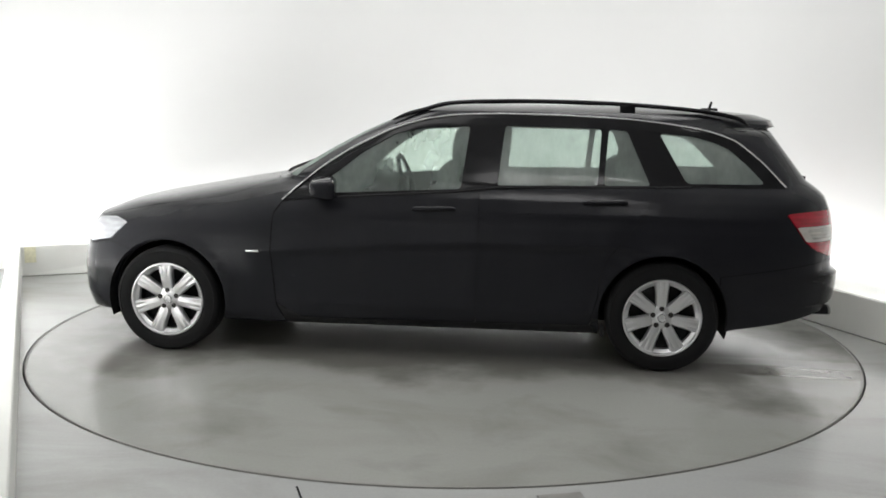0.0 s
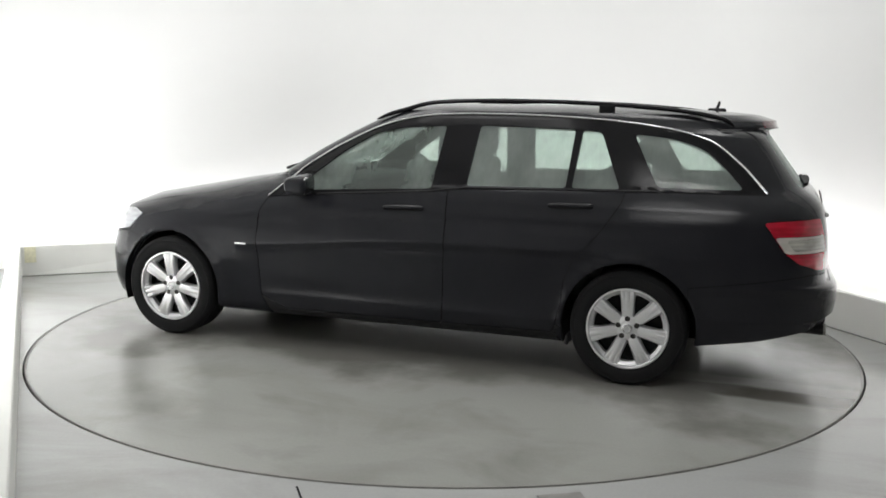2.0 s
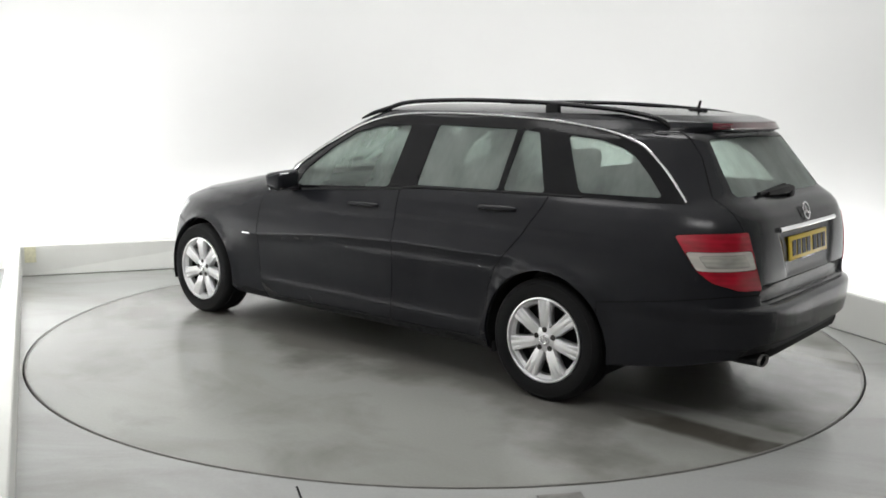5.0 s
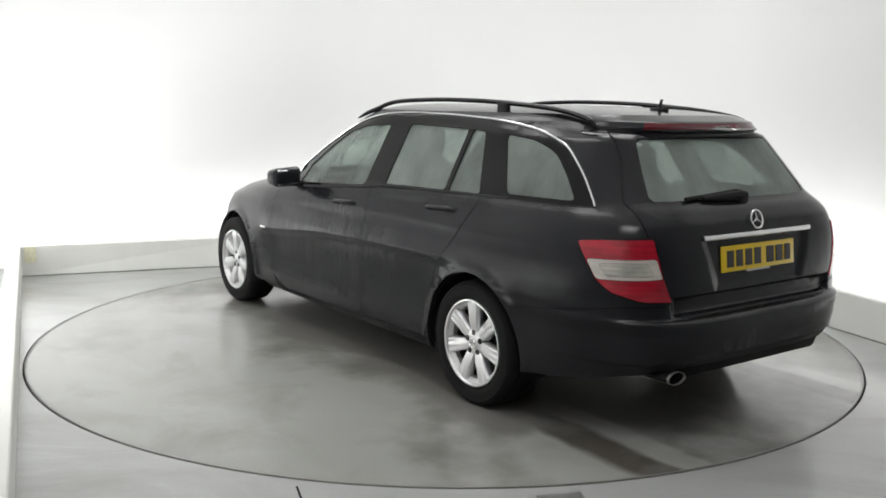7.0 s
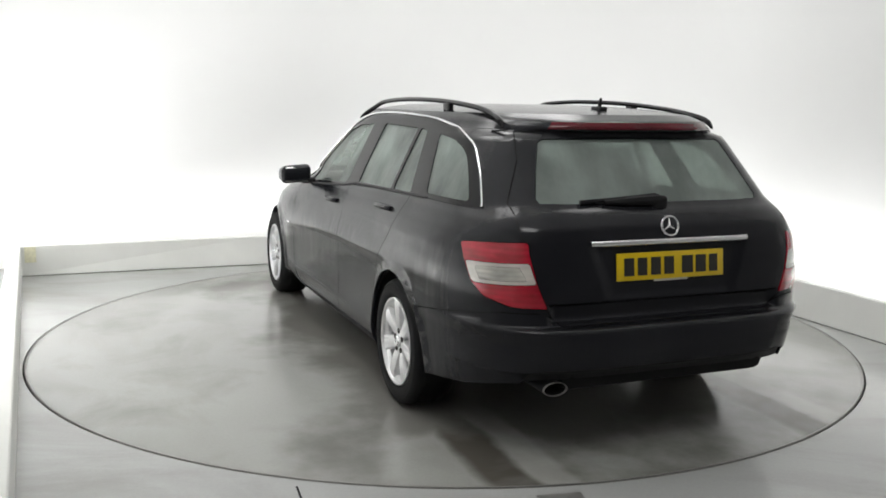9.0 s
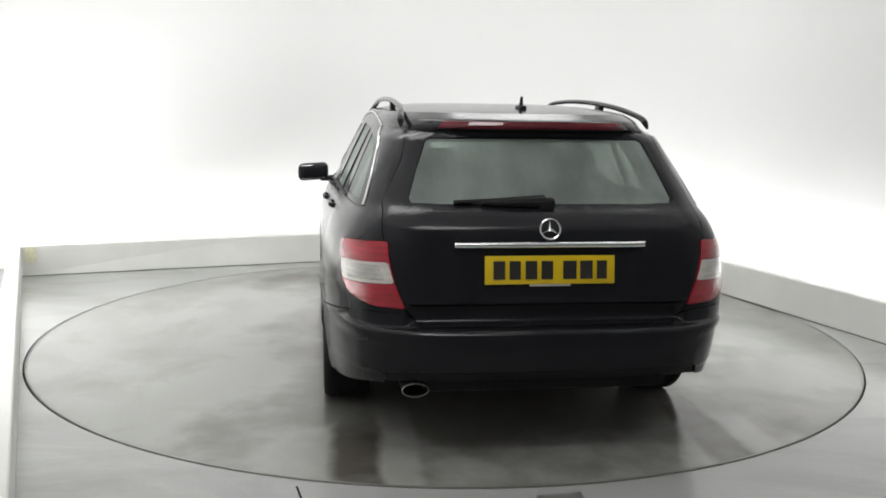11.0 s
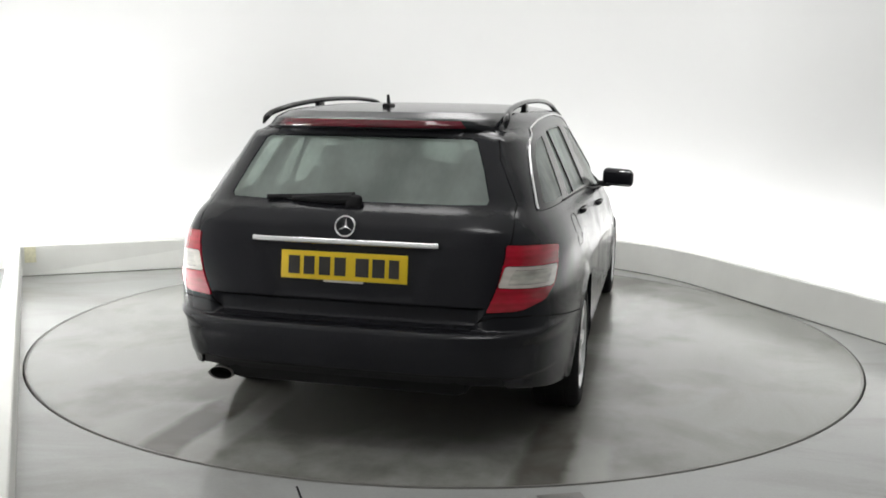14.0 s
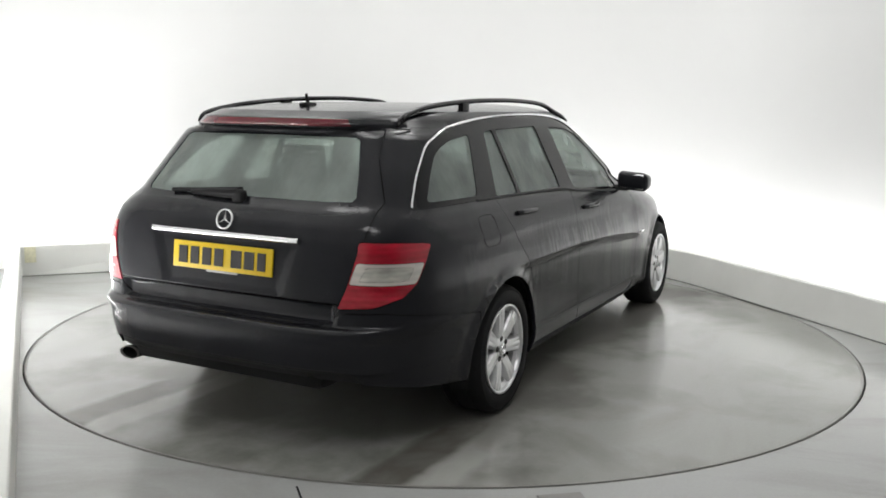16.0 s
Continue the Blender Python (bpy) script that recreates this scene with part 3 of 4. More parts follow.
def regions():
    """Outlines of the panels on the unrolled skin, the first that holds a spot wins."""
    half = math.pi / 2
    side = lambda pts, r=0.0: dense(rounded(pts, r) if r else pts, 0.03, True, ax)
    tail = lambda pts, r=0.0: dense(rounded(pts, r) if r else pts, 0.03, True, ay)
    reg = {}
    reg["front_window"] = side([(.425, 1.052), (.30, 1.153), (.118, 1.258), (-.05, 1.292), (-.297, 1.304), (-.262, .965), (.50, .925), (.50, .99)], 0.02)
    reg["rear_window_side"] = side([(-.494, 1.311), (-1.022, 1.302), (-1.004, .998), (-.461, .988)], 0.02)
    reg["quarter_light"] = side([(-1.062, 1.302), (-1.160, 1.291), (-1.285, 1.003), (-1.036, .999)], 0.02)
    reg["cargo_window"] = side([(-1.331, 1.283), (-1.525, 1.264), (-1.640, 1.232), (-1.707, 1.200), (-1.797, 1.122), (-1.893, 1.022), (-1.475, 1.018)], 0.03)
    reg["window_frame"] = dense(CHROME_LINE + BELT[::-1], 0.03, True, ax)
    reg["lamp_window"] = dense(rounded([ax(-2.105, .788), ax(-2.17, .794), ay(.672, .798), ay(.648, .745), ax(-2.215, .742), ax(-2.14, .741)], 0.008), 0.02)
    reg["lamp_clear"] = dense(rounded([ax(-2.048, .804), ax(-2.16, .808), ay(.636, .814), ay(.611, .732), ax(-2.22, .727), ax(-2.103, .725)], 0.012), 0.02)
    lamp = [ax(-1.992, .872), ax(-2.141, .886), ay(.634, .893), ay(.632, .84), ay(.609, .735), ay(.568, .634), ay(.70, .642), ax(-2.162, .676), ax(-2.099, .726), ax(-2.046, .80)]
    lamp = dense(rounded(lamp, 0.012), 0.03)
    reg["tail_lamp"] = lamp
    reg["brake_strip"] = dense([ay(.41, 1.322), ay(.385, 1.353), (half + .01, 1.353), (half + .01, 1.322)], 0.03)
    reg["rear_glass"] = dense([(half + .01, 1.284), ay(.440, 1.281), ay(.462, 1.270), ay(.505, 1.165), ay(.545, 1.050), ay(.535, 1.034), ay(.42, 1.031), (half + .01, 1.031)], 0.03)
    reg["tailgate"] = dense([(half + .01, 1.312), ay(.505, 1.312), ay(.560, 1.20), ay(.648, 1.03), ay(.652, .90), ay(.637, .84), ay(.614, .735), ay(.573, .634), ay(.545, .600), ay(.51, .565), (half + .01, .565)], 0.03)
    reg["valance"] = dense([(half + .01, .392), ay(.56, .392), ay(.63, .375), ay(.66, .30), (half + .01, .30)], 0.03)
    reg["rear_bumper"] = dense([(half + .01, .561), ay(.50, .561), ay(.545, .598), ay(.60, .618), ax(-2.22, .618), ax(-2.10, .60), ax(-1.90, .57), ax(-1.66, .535), ax(-1.58, .12), (half + .01, .12)], 0.03)
    reg["windscreen"] = dense([(-half - .01, 1.375), ay(.50, 1.365, True), ay(.62, 1.12, True), ay(.66, 1.005, True), (-half - .01, 1.005)], 0.03)
    reg["head_lamp"] = dense(rounded([ax(1.665, .722), ax(1.745, .748), ay(.60, .735, True), ay(.54, .62, True), ay(.66, .59, True), ax(1.77, .625)], 0.012), 0.03)
    reg["front_bumper"] = dense([(-half - .01, .735), ay(.55, .735, True), ay(.52, .61, True), ay(.66, .58, True), ax(1.78, .612), ax(1.60, .57), ax(1.55, .10), (-half - .01, .10)], 0.03)
    reg["bonnet"] = dense([(-half - .01, .992), ay(.60, .985, True), ay(.70, .925, True), ax(1.10, .885), ax(1.43, .835), ax(1.74, .775), ay(.585, .745, True), ay(.55, .738, True), (-half - .01, .738)], 0.03)
    reg["front_door"] = side([(.735, .874), (.42, .904), (-.26, .949), (-.365, .962), (-.37, .80), (-.365, .30), (-.36, .235), (.60, .225), (.76, .30), (.79, .60), (.78, .80)], 0.012)
    reg["rear_door"] = side([(-.365, .963), (-1.0, .987), (-1.32, .994), (-1.30, .93), (-1.22, .80), (-1.07, .62), (-1.03, .52), (-1.02, .40), (-.98, .245), (-.36, .235), (-.365, .30), (-.37, .80)], 0.012)
    reg["front_wing"] = side([(.725, .885), (.78, .80), (.79, .60), (.76, .30), (.66, .10), (1.50, .10), (1.62, .57), (1.78, .62), (1.66, .72), (1.72, .775), (1.43, .835), (1.10, .885), (.86, .93), (.80, .99)])
    reg["sill"] = side([(.76, .30), (.60, .226), (-.36, .236), (-.98, .246), (-1.08, .10), (1.08, .10)])
    return reg


def shell_triangles():
    """Triangulate the unrolled left half of the skin along all panel edges; gives vertices (angle, z) and triangles by panel."""
    from mathutils import geometry
    half = math.pi / 2
    reg = regions()
    low = dense([ay(.0, .20, True), ax(1.72, .20)], 0.03, False)
    low += [ax(*p) for p in arch_line(WHEEL_F, .20)]
    low += dense([(1.03, .185), (-1.03, .195)], 0.05, False, ax)
    low += [ax(*p) for p in arch_line(WHEEL_R, .236)]
    low += dense([(-1.73, .238), (-2.0, .274), (-2.19, .315)], 0.03, False, ax)
    low += dense([ay(.60, .335), ay(.40, .345), (half, .345)], 0.03, False)
    domain = low + [(half, Z_TOP), (-half, Z_TOP)]
    loops = [domain] + [reg[k] for k in reg]
    ASP = 1.3
    verts, edges = [], []

    def add_loop(pts, closed=True):
        o = len(verts)
        verts.extend(Vector((p[0] * ASP, p[1])) for p in pts)
        m = len(pts)
        edges.extend((o + i, o + (i + 1) % m) for i in range(m if closed else m - 1))

    for pts in loops:
        add_loop(pts)
    # crease and shelf rows, so that pressed lines stay sharp
    for dz in (.012, 0.0, -.012, -.024, -.036, -.05, -.064):
        add_loop([ax(x, float(np.interp(x, CREASE[0], CREASE[1])) + dz) for x in np.linspace(.93, -1.0, 60)], False)
    for off in (0.0, .023, .046, .07):
        add_loop(dense([ay(.32 + .35 * (z - .64) - off, z) for z in np.linspace(.635 + off * .7, .885 - off * .28, 8)], 0.02, False), False)
    for z in (.635, .65, .665, .685, .865, .875, .885):
        add_loop([(a, z) for a in np.linspace(ay(.42, z)[0], half, 24)], False)
    for z in (.300, .312, .325):
        add_loop([ax(x, z) for x in np.linspace(.70, -.95, 50)], False)
    for z in (.505, .525, .534, .540, .546, .552, .558, .563, .567, .572, .578, .584, .60, .622, .640, .6435, .647, .6505, .654, .66, 1.338, 1.350, 1.356, 1.362, 1.368, 1.374, 1.380):
        add_loop([(a, z) for a in np.linspace(0.80, half, 90)], False)
    for z in (.365, .370, .375, 1.308, 1.320, 1.356):
        add_loop([(a, z) for a in np.linspace(ax(-1.75, z)[0], half, 40)], False)
    for z in (.992, 1.005):
        add_loop([(a, z) for a in np.linspace(-half, ax(.75, z)[0], 30)], False)
    als = []
    a = -half
    while a < half:
        als.append(a)
        d = abs(abs(a) - math.pi / 4)
        a += 0.018 if d < 0.25 else 0.035
    als.append(half)
    zs = list(np.arange(.20, Z_TOP, .026)) + [Z_TOP]
    for i, a in enumerate(als):
        for z in zs:
            verts.append(Vector((a * ASP, float(z))))
    out_v, _, out_f, *_ = geometry.delaunay_2d_cdt(verts, edges, [], 0, 1e-5)
    uv = [(max(-half, min(half, v.x / ASP)), max(.1, min(Z_TOP, v.y))) for v in out_v]
    order = [k for k in reg]
    tris = {}
    for f in out_f:
        ca, cz = sum(uv[i][0] for i in f) / len(f), sum(uv[i][1] for i in f) / len(f)
        if not inside(domain, ca, cz):
            continue
        name = next((k for k in order if inside(reg[k], ca, cz)), None)
        if name is None:
            px = skin(ca, cz).x
            name = "roof" if cz > 1.30 or (px > -1.75 and cz > 1.0) else "rear_quarter"
            if name == "rear_quarter" and px > 0.6:
                name = "front_wing" if cz < 1.0 else "roof"
            if name == "roof" and px < -1.62 and cz < 1.31:
                name = "rear_quarter"
            if name == "rear_quarter" and -1.0 < px <= 0.6:
                name = "sill" if cz < .5 else "window_frame"
        tris.setdefault(name, []).append(tuple(f))
    return uv, tris


def roof_cap():
    """Crowned top of the roof, closing the skin's last outline."""
    bm = bmesh.new()
    n, rings = 96, []
    for k in (1.0, .97, .92, .84, .72, .55, .35, .15):
        ring = []
        for i in range(n):
            a = -math.pi + 2 * math.pi * i / n
            b = a if abs(a) <= math.pi / 2 else (math.pi - abs(a)) * (1 if a > 0 else -1)
            p = skin(b, Z_TOP)
            y = p.y if abs(a) <= math.pi / 2 else -p.y
            ring.append(bm.verts.new((XC + (p.x - XC) * k, y * k, Z_TOP + 0.042 * (1 - k ** 4))))
        rings.append(ring)
    for q, s in zip(rings, rings[1:]):
        for i in range(n):
            bm.faces.new((q[i], q[(i + 1) % n], s[(i + 1) % n], s[i]))
    bm.faces.new(rings[-1])
    return bm


def panel_mesh(name, uv, tris, sides, gap=0.0022, depth=0.016, sink=0.0):
    """One panel as a mesh with a turned-in rim, so that its joints are real gaps."""
    pos, nor, faces, index = [], [], [], {}
    for sgn in sides:
        for f in tris:
            ids = []
            for i in f:
                al, z = uv[i]
                p = skin(al, z)
                centre = abs(p.y) < 1e-3
                key = (i, 0 if centre else sgn)
                if key not in index:
                    n = skin_normal(al, z)
                    index[key] = len(pos)
                    pos.append(Vector((p.x, 0 if centre else p.y * sgn, p.z)) - Vector((n.x, n.y * sgn, n.z)) * sink)
                    nor.append(Vector((n.x, 0 if centre else n.y * sgn, n.z)).normalized())
                ids.append(index[key])
            if len(set(ids)) == 3:
                a, b, c = (pos[i] for i in ids)
                if (b - a).cross(c - a).dot(nor[ids[0]] + nor[ids[1]] + nor[ids[2]]) < 0:
                    ids = ids[::-1]
                faces.append(ids)
    count = {}
    for f in faces:
        for i in range(3):
            a, b = f[i], f[(i + 1) % 3]
            count[(a, b)] = count.get((a, b), 0) + 1
    rim = [e for e in count if (e[1], e[0]) not in count]
    shift = {}
    for a, b in rim:
        d = (pos[b] - pos[a])
        if d.length < 1e-7:
            continue
        d.normalize()
        for i in (a, b):
            shift[i] = shift.get(i, Vector()) + nor[i].cross(d)
    for i, v in shift.items():
        if v.length > 1e-6:
            pos[i] = pos[i] + v.normalized() * gap
    low = {}
    for i in shift:
        low[i] = len(pos)
        pos.append(pos[i] - nor[i] * depth)
        nor.append(nor[i])
    n_top = len(faces)
    for a, b in rim:
        if a in low and b in low:
            faces.append([b, a, low[a], low[b]])
    me = bpy.data.meshes.new(name)
    me.from_pydata([tuple(p) for p in pos], [], faces)
    me.polygons.foreach_set("use_smooth", [k < n_top for k in range(len(faces))])
    me.update()
    loops = []
    for k, poly in enumerate(me.polygons):
        for vi in poly.vertices:
            loops.append(tuple(nor[vi]) if k < n_top else tuple(poly.normal))
    me.normals_split_custom_set(loops)
    return me


def panel(name, key, uv, tris, material, parent, label="", sides=(1,), **kw):
    me = panel_mesh(name, uv, tris[key], sides, **kw)
    me.materials.append(material)
    ob = new(name, me)
    ob.parent = parent
    if label:
        tagged(ob, label)
    return ob


def on_skin(pts, conv, off=0.0, sgn=1):
    out = []
    for p in pts:
        al, z = conv(*p)
        q = skin(al, z) + skin_normal(al, z) * off
        out.append(Vector((q.x, q.y * sgn, q.z)))
    return out


def star_badge(r):
    """Ring with three blades, facing -x."""
    bm = bmesh.new()
    n, m = 32, 8
    rings = []
    for i in range(n):
        a = 2 * math.pi * i / n
        rings.append([bm.verts.new((0.004 * math.sin(2 * math.pi * k / m), (r + 0.0045 * math.cos(2 * math.pi * k / m)) * math.cos(a), (r + 0.0045 * math.cos(2 * math.pi * k / m)) * math.sin(a))) for k in range(m)])
    for i in range(n):
        for k in range(m):
            bm.faces.new((rings[i][k], rings[i][(k + 1) % m], rings[(i + 1) % n][(k + 1) % m], rings[(i + 1) % n][k]))
    for j in range(3):
        a = math.pi / 2 + j * 2 * math.pi / 3
        tip = (math.cos(a) * r, math.sin(a) * r)
        s = (-math.sin(a) * r * 0.16, math.cos(a) * r * 0.16)
        v = [bm.verts.new((0.001, s[0], s[1])), bm.verts.new((0.001, -s[0], -s[1])), bm.verts.new((0.001, *tip)), bm.verts.new((-0.006, 0, 0))]
        for f in ((0, 1, 2), (0, 2, 3), (2, 1, 3), (1, 0, 3)):
            bm.faces.new([v[i] for i in f])
    return bm


def rounded_box(cx, cy, cz, sx, sy, sz, r, rx=0, ry=0, rz=0):
    return box(cx, cy, cz, sx, sy, sz, r, 3, m=pose(0, 0, 0, rx, ry, rz))


# ---------- the car's parts ----------
def wheel_meshes():
    """Meshes of one wheel, its outer face towards +y, hub at the origin."""
    def keep(name, bm, material, smooth=True):
        ob = finish(name, bm, material, None, "", smooth)
        me = ob.data
        bpy.data.objects.remove(ob)
        return me
    parts = {}
    tyre = [(.214, -.10), (.235, -.112), (.275, -.114), (.300, -.104), (.313, -.088), (.316, -.05), (.316, -.047), (.311, -.046), (.311, -.036), (.316, -.035), (.316, .035), (.311, .036), (.311, .046), (.316, .047), (.316, .05),
            (.313, .075), (.303, .092), (.290, .100), (.287, .0975), (.265, .102), (.250, .1015), (.235, .099), (.222, .090), (.214, .080)]
    parts["tyre"] = keep("tyre", lathe(tyre, 56), RUBBER)
    lip = [(.214, .080), (.221, .090), (.220, .097), (.212, .098), (.207, .093), (.204, .080), (.198, .076), (.187, .066), (.184, .040)]
    parts["rim"] = keep("rim", lathe(lip, 56), ALLOY)
    barrel = [(.184, .041), (.183, .03), (.188, -.09), (.20, -.10), (.214, -.10)]
    parts["barrel"] = keep("barrel", lathe(barrel, 56), ALLOY_SHADE)
    back = lathe([(.0001, -.02), (.10, -.02), (.17, -.01), (.19, .0)], 40)
    bmesh.ops.remove_doubles(back, verts=back.verts, dist=.001)
    parts["brake_disc"] = keep("brake_disc", back, ALLOY_SHADE)
    # one broad spoke, with a shallow groove down its middle
    bm = bmesh.new()
    rows = []
    for r, half, h in ((.040, .022, .072), (.078, .033, .079), (.100, .034, .083), (.140, .036, .086), (.158, .038, .0875), (.190, .042, .088), (.209, .046, .086)):
        row = []
        g = -.0012 if r > .15 else .0008
        for u, dh in ((-1, -.040), (-1, -.011), (-.80, -.001), (-.44, .001), (-.36, g), (-.28, .0015), (0, .002), (.28, .0015), (.36, g), (.44, .001), (.80, -.001), (1, -.011), (1, -.040)):
            row.append(bm.verts.new((u * half, h + dh, r)))
        rows.append(row)
    for q, s in zip(rows, rows[1:]):
        for k in range(12):
            bm.faces.new((q[k], q[k + 1], s[k + 1], s[k]))
    bm.faces.new(rows[0])
    bm.faces.new(rows[-1][::-1])
    parts["spoke"] = keep("spoke", bm, ALLOY)
    hub = lathe([(.0001, .086), (.026, .086), (.031, .083), (.033, .078), (.062, .076), (.070, .070), (.072, .04)], 32)
    bmesh.ops.remove_doubles(hub, verts=hub.verts, dist=.001)
    parts["hub"] = keep("hub", hub, ALLOY)
    bolt = lathe([(.0001, .0775), (.010, .0775), (.013, .0772), (.015, .074)], 12)
    bmesh.ops.remove_doubles(bolt, verts=bolt.verts, dist=.001)
    parts["wheel_bolt"] = keep("wheel_bolt", bolt, INK)
    b = star_badge(.022)
    bmesh.ops.rotate(b, cent=(0, 0, 0), matrix=Matrix.Rotation(math.pi / 2, 3, "Z") @ Matrix.Rotation(math.pi, 3, "Z"), verts=b.verts)
    bmesh.ops.translate(b, vec=(0, .087, 0), verts=b.verts)
    parts["hub_badge"] = keep("hub_badge", b, CHROME)
    return parts


def add_wheel(car, meshes, x, side, turn, label):
    def child(name, m=Matrix(), parent=None):
        ob = new(name, meshes[name])
        ob.parent = parent
        ob.matrix_basis = m
        return ob
    wheel = new("wheel", meshes["tyre"])
    wheel.parent = car
    wheel.matrix_basis = pose(x, side * .775, WHEEL_Z - .001, 0, turn, 0 if side > 0 else 180) @ Matrix.Diagonal((.955, 1, .955, 1))
    tagged(wheel, label)
    child("rim", parent=wheel)
    child("barrel", parent=wheel)
    child("brake_disc", parent=wheel)
    child("hub", parent=wheel)
    child("hub_badge", parent=wheel)
    for k in range(7):
        child("spoke", Matrix.Rotation(2 * math.pi * k / 7, 4, "Y"), wheel)
    for k in range(5):
        child("wheel_bolt", Matrix.Rotation(2 * math.pi * k / 5, 4, "Y") @ pose(0, .0035, .052), wheel)
    return wheel


def arch_liner():
    """Dark half-drum inside a wheel arch."""
    bm = bmesh.new()
    rows = []
    for y in (.50, .845):
        rows.append([bm.verts.new(((ARCH + .012) * math.cos(math.pi * (i / 24 * 1.2 - .1)), y, (ARCH + .012) * math.sin(math.pi * (i / 24 * 1.2 - .1)))) for i in range(25)])
    for i in range(24):
        bm.faces.new((rows[0][i], rows[0][i + 1], rows[1][i + 1], rows[1][i]))
    bm.faces.new(rows[0])
    return bm


def seat_meshes(car, x, y, width, label):
    seat = part("seat", rounded_box(x, y, .50, .52, width, .18, .06, 0, -6, 0), SEAT, car, label)
    part("backrest", rounded_box(x - .30, y, .79, .17, width * .96, .62, .07, 0, -14, 0), SEAT, seat)
    return seat


def head_rest(seat, x, y, z, w=.27, h=.20):
    part("head_rest", rounded_box(x, y, z, .10, w, h, .045, 0, -8, 0), SEAT, seat)
    bm = tube([(x + .01, y - .05, z - .17), (x, y - .05, z - .06)], .007, 8)
    part("head_rest_post", bm, CHROME, seat)


def build_car():
    car = tagged(new("car"), "wet black estate car with silver alloy wheels on the turntable", "car")
    uv, tris = shell_triangles()
    P = lambda name, key, material, parent=car, label="", **kw: panel(name, key, uv, tris, material, parent, label, **kw)
    both = dict(sides=(1, -1))
    # lining behind the panels
    lining = [t for k, v in tris.items() if k not in ("front_window", "rear_window_side", "quarter_light", "cargo_window", "rear_glass", "windscreen") for t in v]
    me = panel_mesh("inner_shell", uv, lining, (1, -1), gap=0.0, depth=0.002, sink=0.022)
    me.materials.append(DARK)
    ob = new("inner_shell", me)
    ob.parent = car
    # large panels
    P("bonnet", "bonnet", PAINT, label="black bonnet beaded with water", **both)
    P("front_bumper", "front_bumper", PAINT, **both)
    P("windscreen", "windscreen", CLEARER_GLASS, label="misted windscreen", sink=.004, **both)
    roof = P("roof", "roof", PAINT, label="black roof", gap=0.0, depth=.001, **both)
    part("roof_skin", roof_cap(), PAINT, roof)
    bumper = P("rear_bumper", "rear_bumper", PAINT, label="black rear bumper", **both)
    P("valance", "valance", PLASTIC, bumper, "black plastic lower valance", gap=.002, sink=.012, **both)
    gate = P("tailgate", "tailgate", PAINT, label="black tailgate with a chrome strip", **both)
    P("rear_window", "rear_glass", REAR_GLASS, gate, "misted rear window", gap=.001, depth=.008, sink=.003, **both)
    P("brake_light", "brake_strip", DARK_RED, roof, "dark red high brake light", gap=.001, **both)
    for sgn in (1, -1):
        s = dict(sides=(sgn,))
        P("front_wing", "front_wing", PAINT, **s)
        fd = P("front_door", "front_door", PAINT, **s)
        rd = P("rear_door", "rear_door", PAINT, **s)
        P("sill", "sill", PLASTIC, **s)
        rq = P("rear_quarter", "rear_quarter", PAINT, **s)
        P("window_frame", "window_frame", TRIM, gap=.0005, depth=.010, sink=.002, **s)
        P("front_door_window", "front_window", CLEARER_GLASS, fd, gap=.0, depth=.004, sink=.009, **s)
        P("rear_door_window", "rear_window_side", GLASS, rd, gap=.0, depth=.004, sink=.009, **s)
        P("quarter_light", "quarter_light", GLASS, rd, gap=.0, depth=.004, sink=.009, **s)
        P("cargo_window", "cargo_window", GLASS, rq, gap=.0, depth=.004, sink=.006, **s)
        lamp = P("tail_lamp", "tail_lamp", RED_LENS, car, "red tail lamp with a clear reversing band", gap=.0015, depth=.02, sink=-.004, **s)
        P("reversing_lens", "lamp_clear", CLEAR_LENS, lamp, "clear ribbed lens", gap=.001, depth=.02, sink=-.003, **s)
        P("lamp_bowl", "lamp_window", LAMP_BOWL, lamp, "grey ribbed reversing bowl", gap=.0, depth=.01, sink=-.0025, **s)
        P("head_lamp", "head_lamp", HEAD_LENS, car, "clear headlamp", gap=.002, sink=-.002, **s)
        # bright window line
        line = on_skin(dense(CHROME_LINE, .04, False), ax, .003, sgn)
        part("chrome_strip", tube(line, .0056, 8, 1.0, Vector((0, sgn, 0))), CHROME, car, "thin chrome strip over the side windows")
        belt = on_skin(dense(BELT[1:-1], .05, False), ax, .001, sgn)
        part("belt_moulding", tube(belt, .006, 6, 1.0, Vector((0, sgn, 0))), PLASTIC, car)
        # door handles: a flush dark block for the shade in the cup, and a bar
        for door, x0, z0 in ((fd, -.122, .842), (rd, -1.045, .897)):
            q = on_skin([(x0, z0 - .002)], ax, -.002, sgn)[0]
            part("handle_cup_shade", rounded_box(q.x, q.y - sgn * .004, q.z - .008, .15, .012, .045, .0055), DARK, door)
            bar = [(x0 + .11, z0 + .010), (x0 + .09, z0 + .010), (x0, z0 + .012), (x0 - .09, z0 + .014), (x0 - .11, z0 + .014)]
            offs = (.002, .012, .018, .014, .002)
            pts = [on_skin([b], ax, o, sgn)[0] for b, o in zip(bar, offs)]
            part("door_handle", tube([tuple(p) for p in smooth_line(pts, 4)], .013, 10, 1.0, Vector((0, 0, 1))), PAINT, door, "black door handle")
        # small bright badge on the wing
        q = on_skin([(.892, .596)], ax, .002, sgn)[0]
        part("wing_badge", box(q.x, q.y, q.z, .075, .008, .012, .003, 2), CHROME, car, "small chrome badge")
        # door mirror
        m = box(.49, sgn * .925, .957, .14, .20, .115, .036, 4)
        for v in m.verts:
            t = (v.co.y * sgn - .825) / .2
            v.co.x -= .03 * t
            v.co.z += .012 * (1 - t)
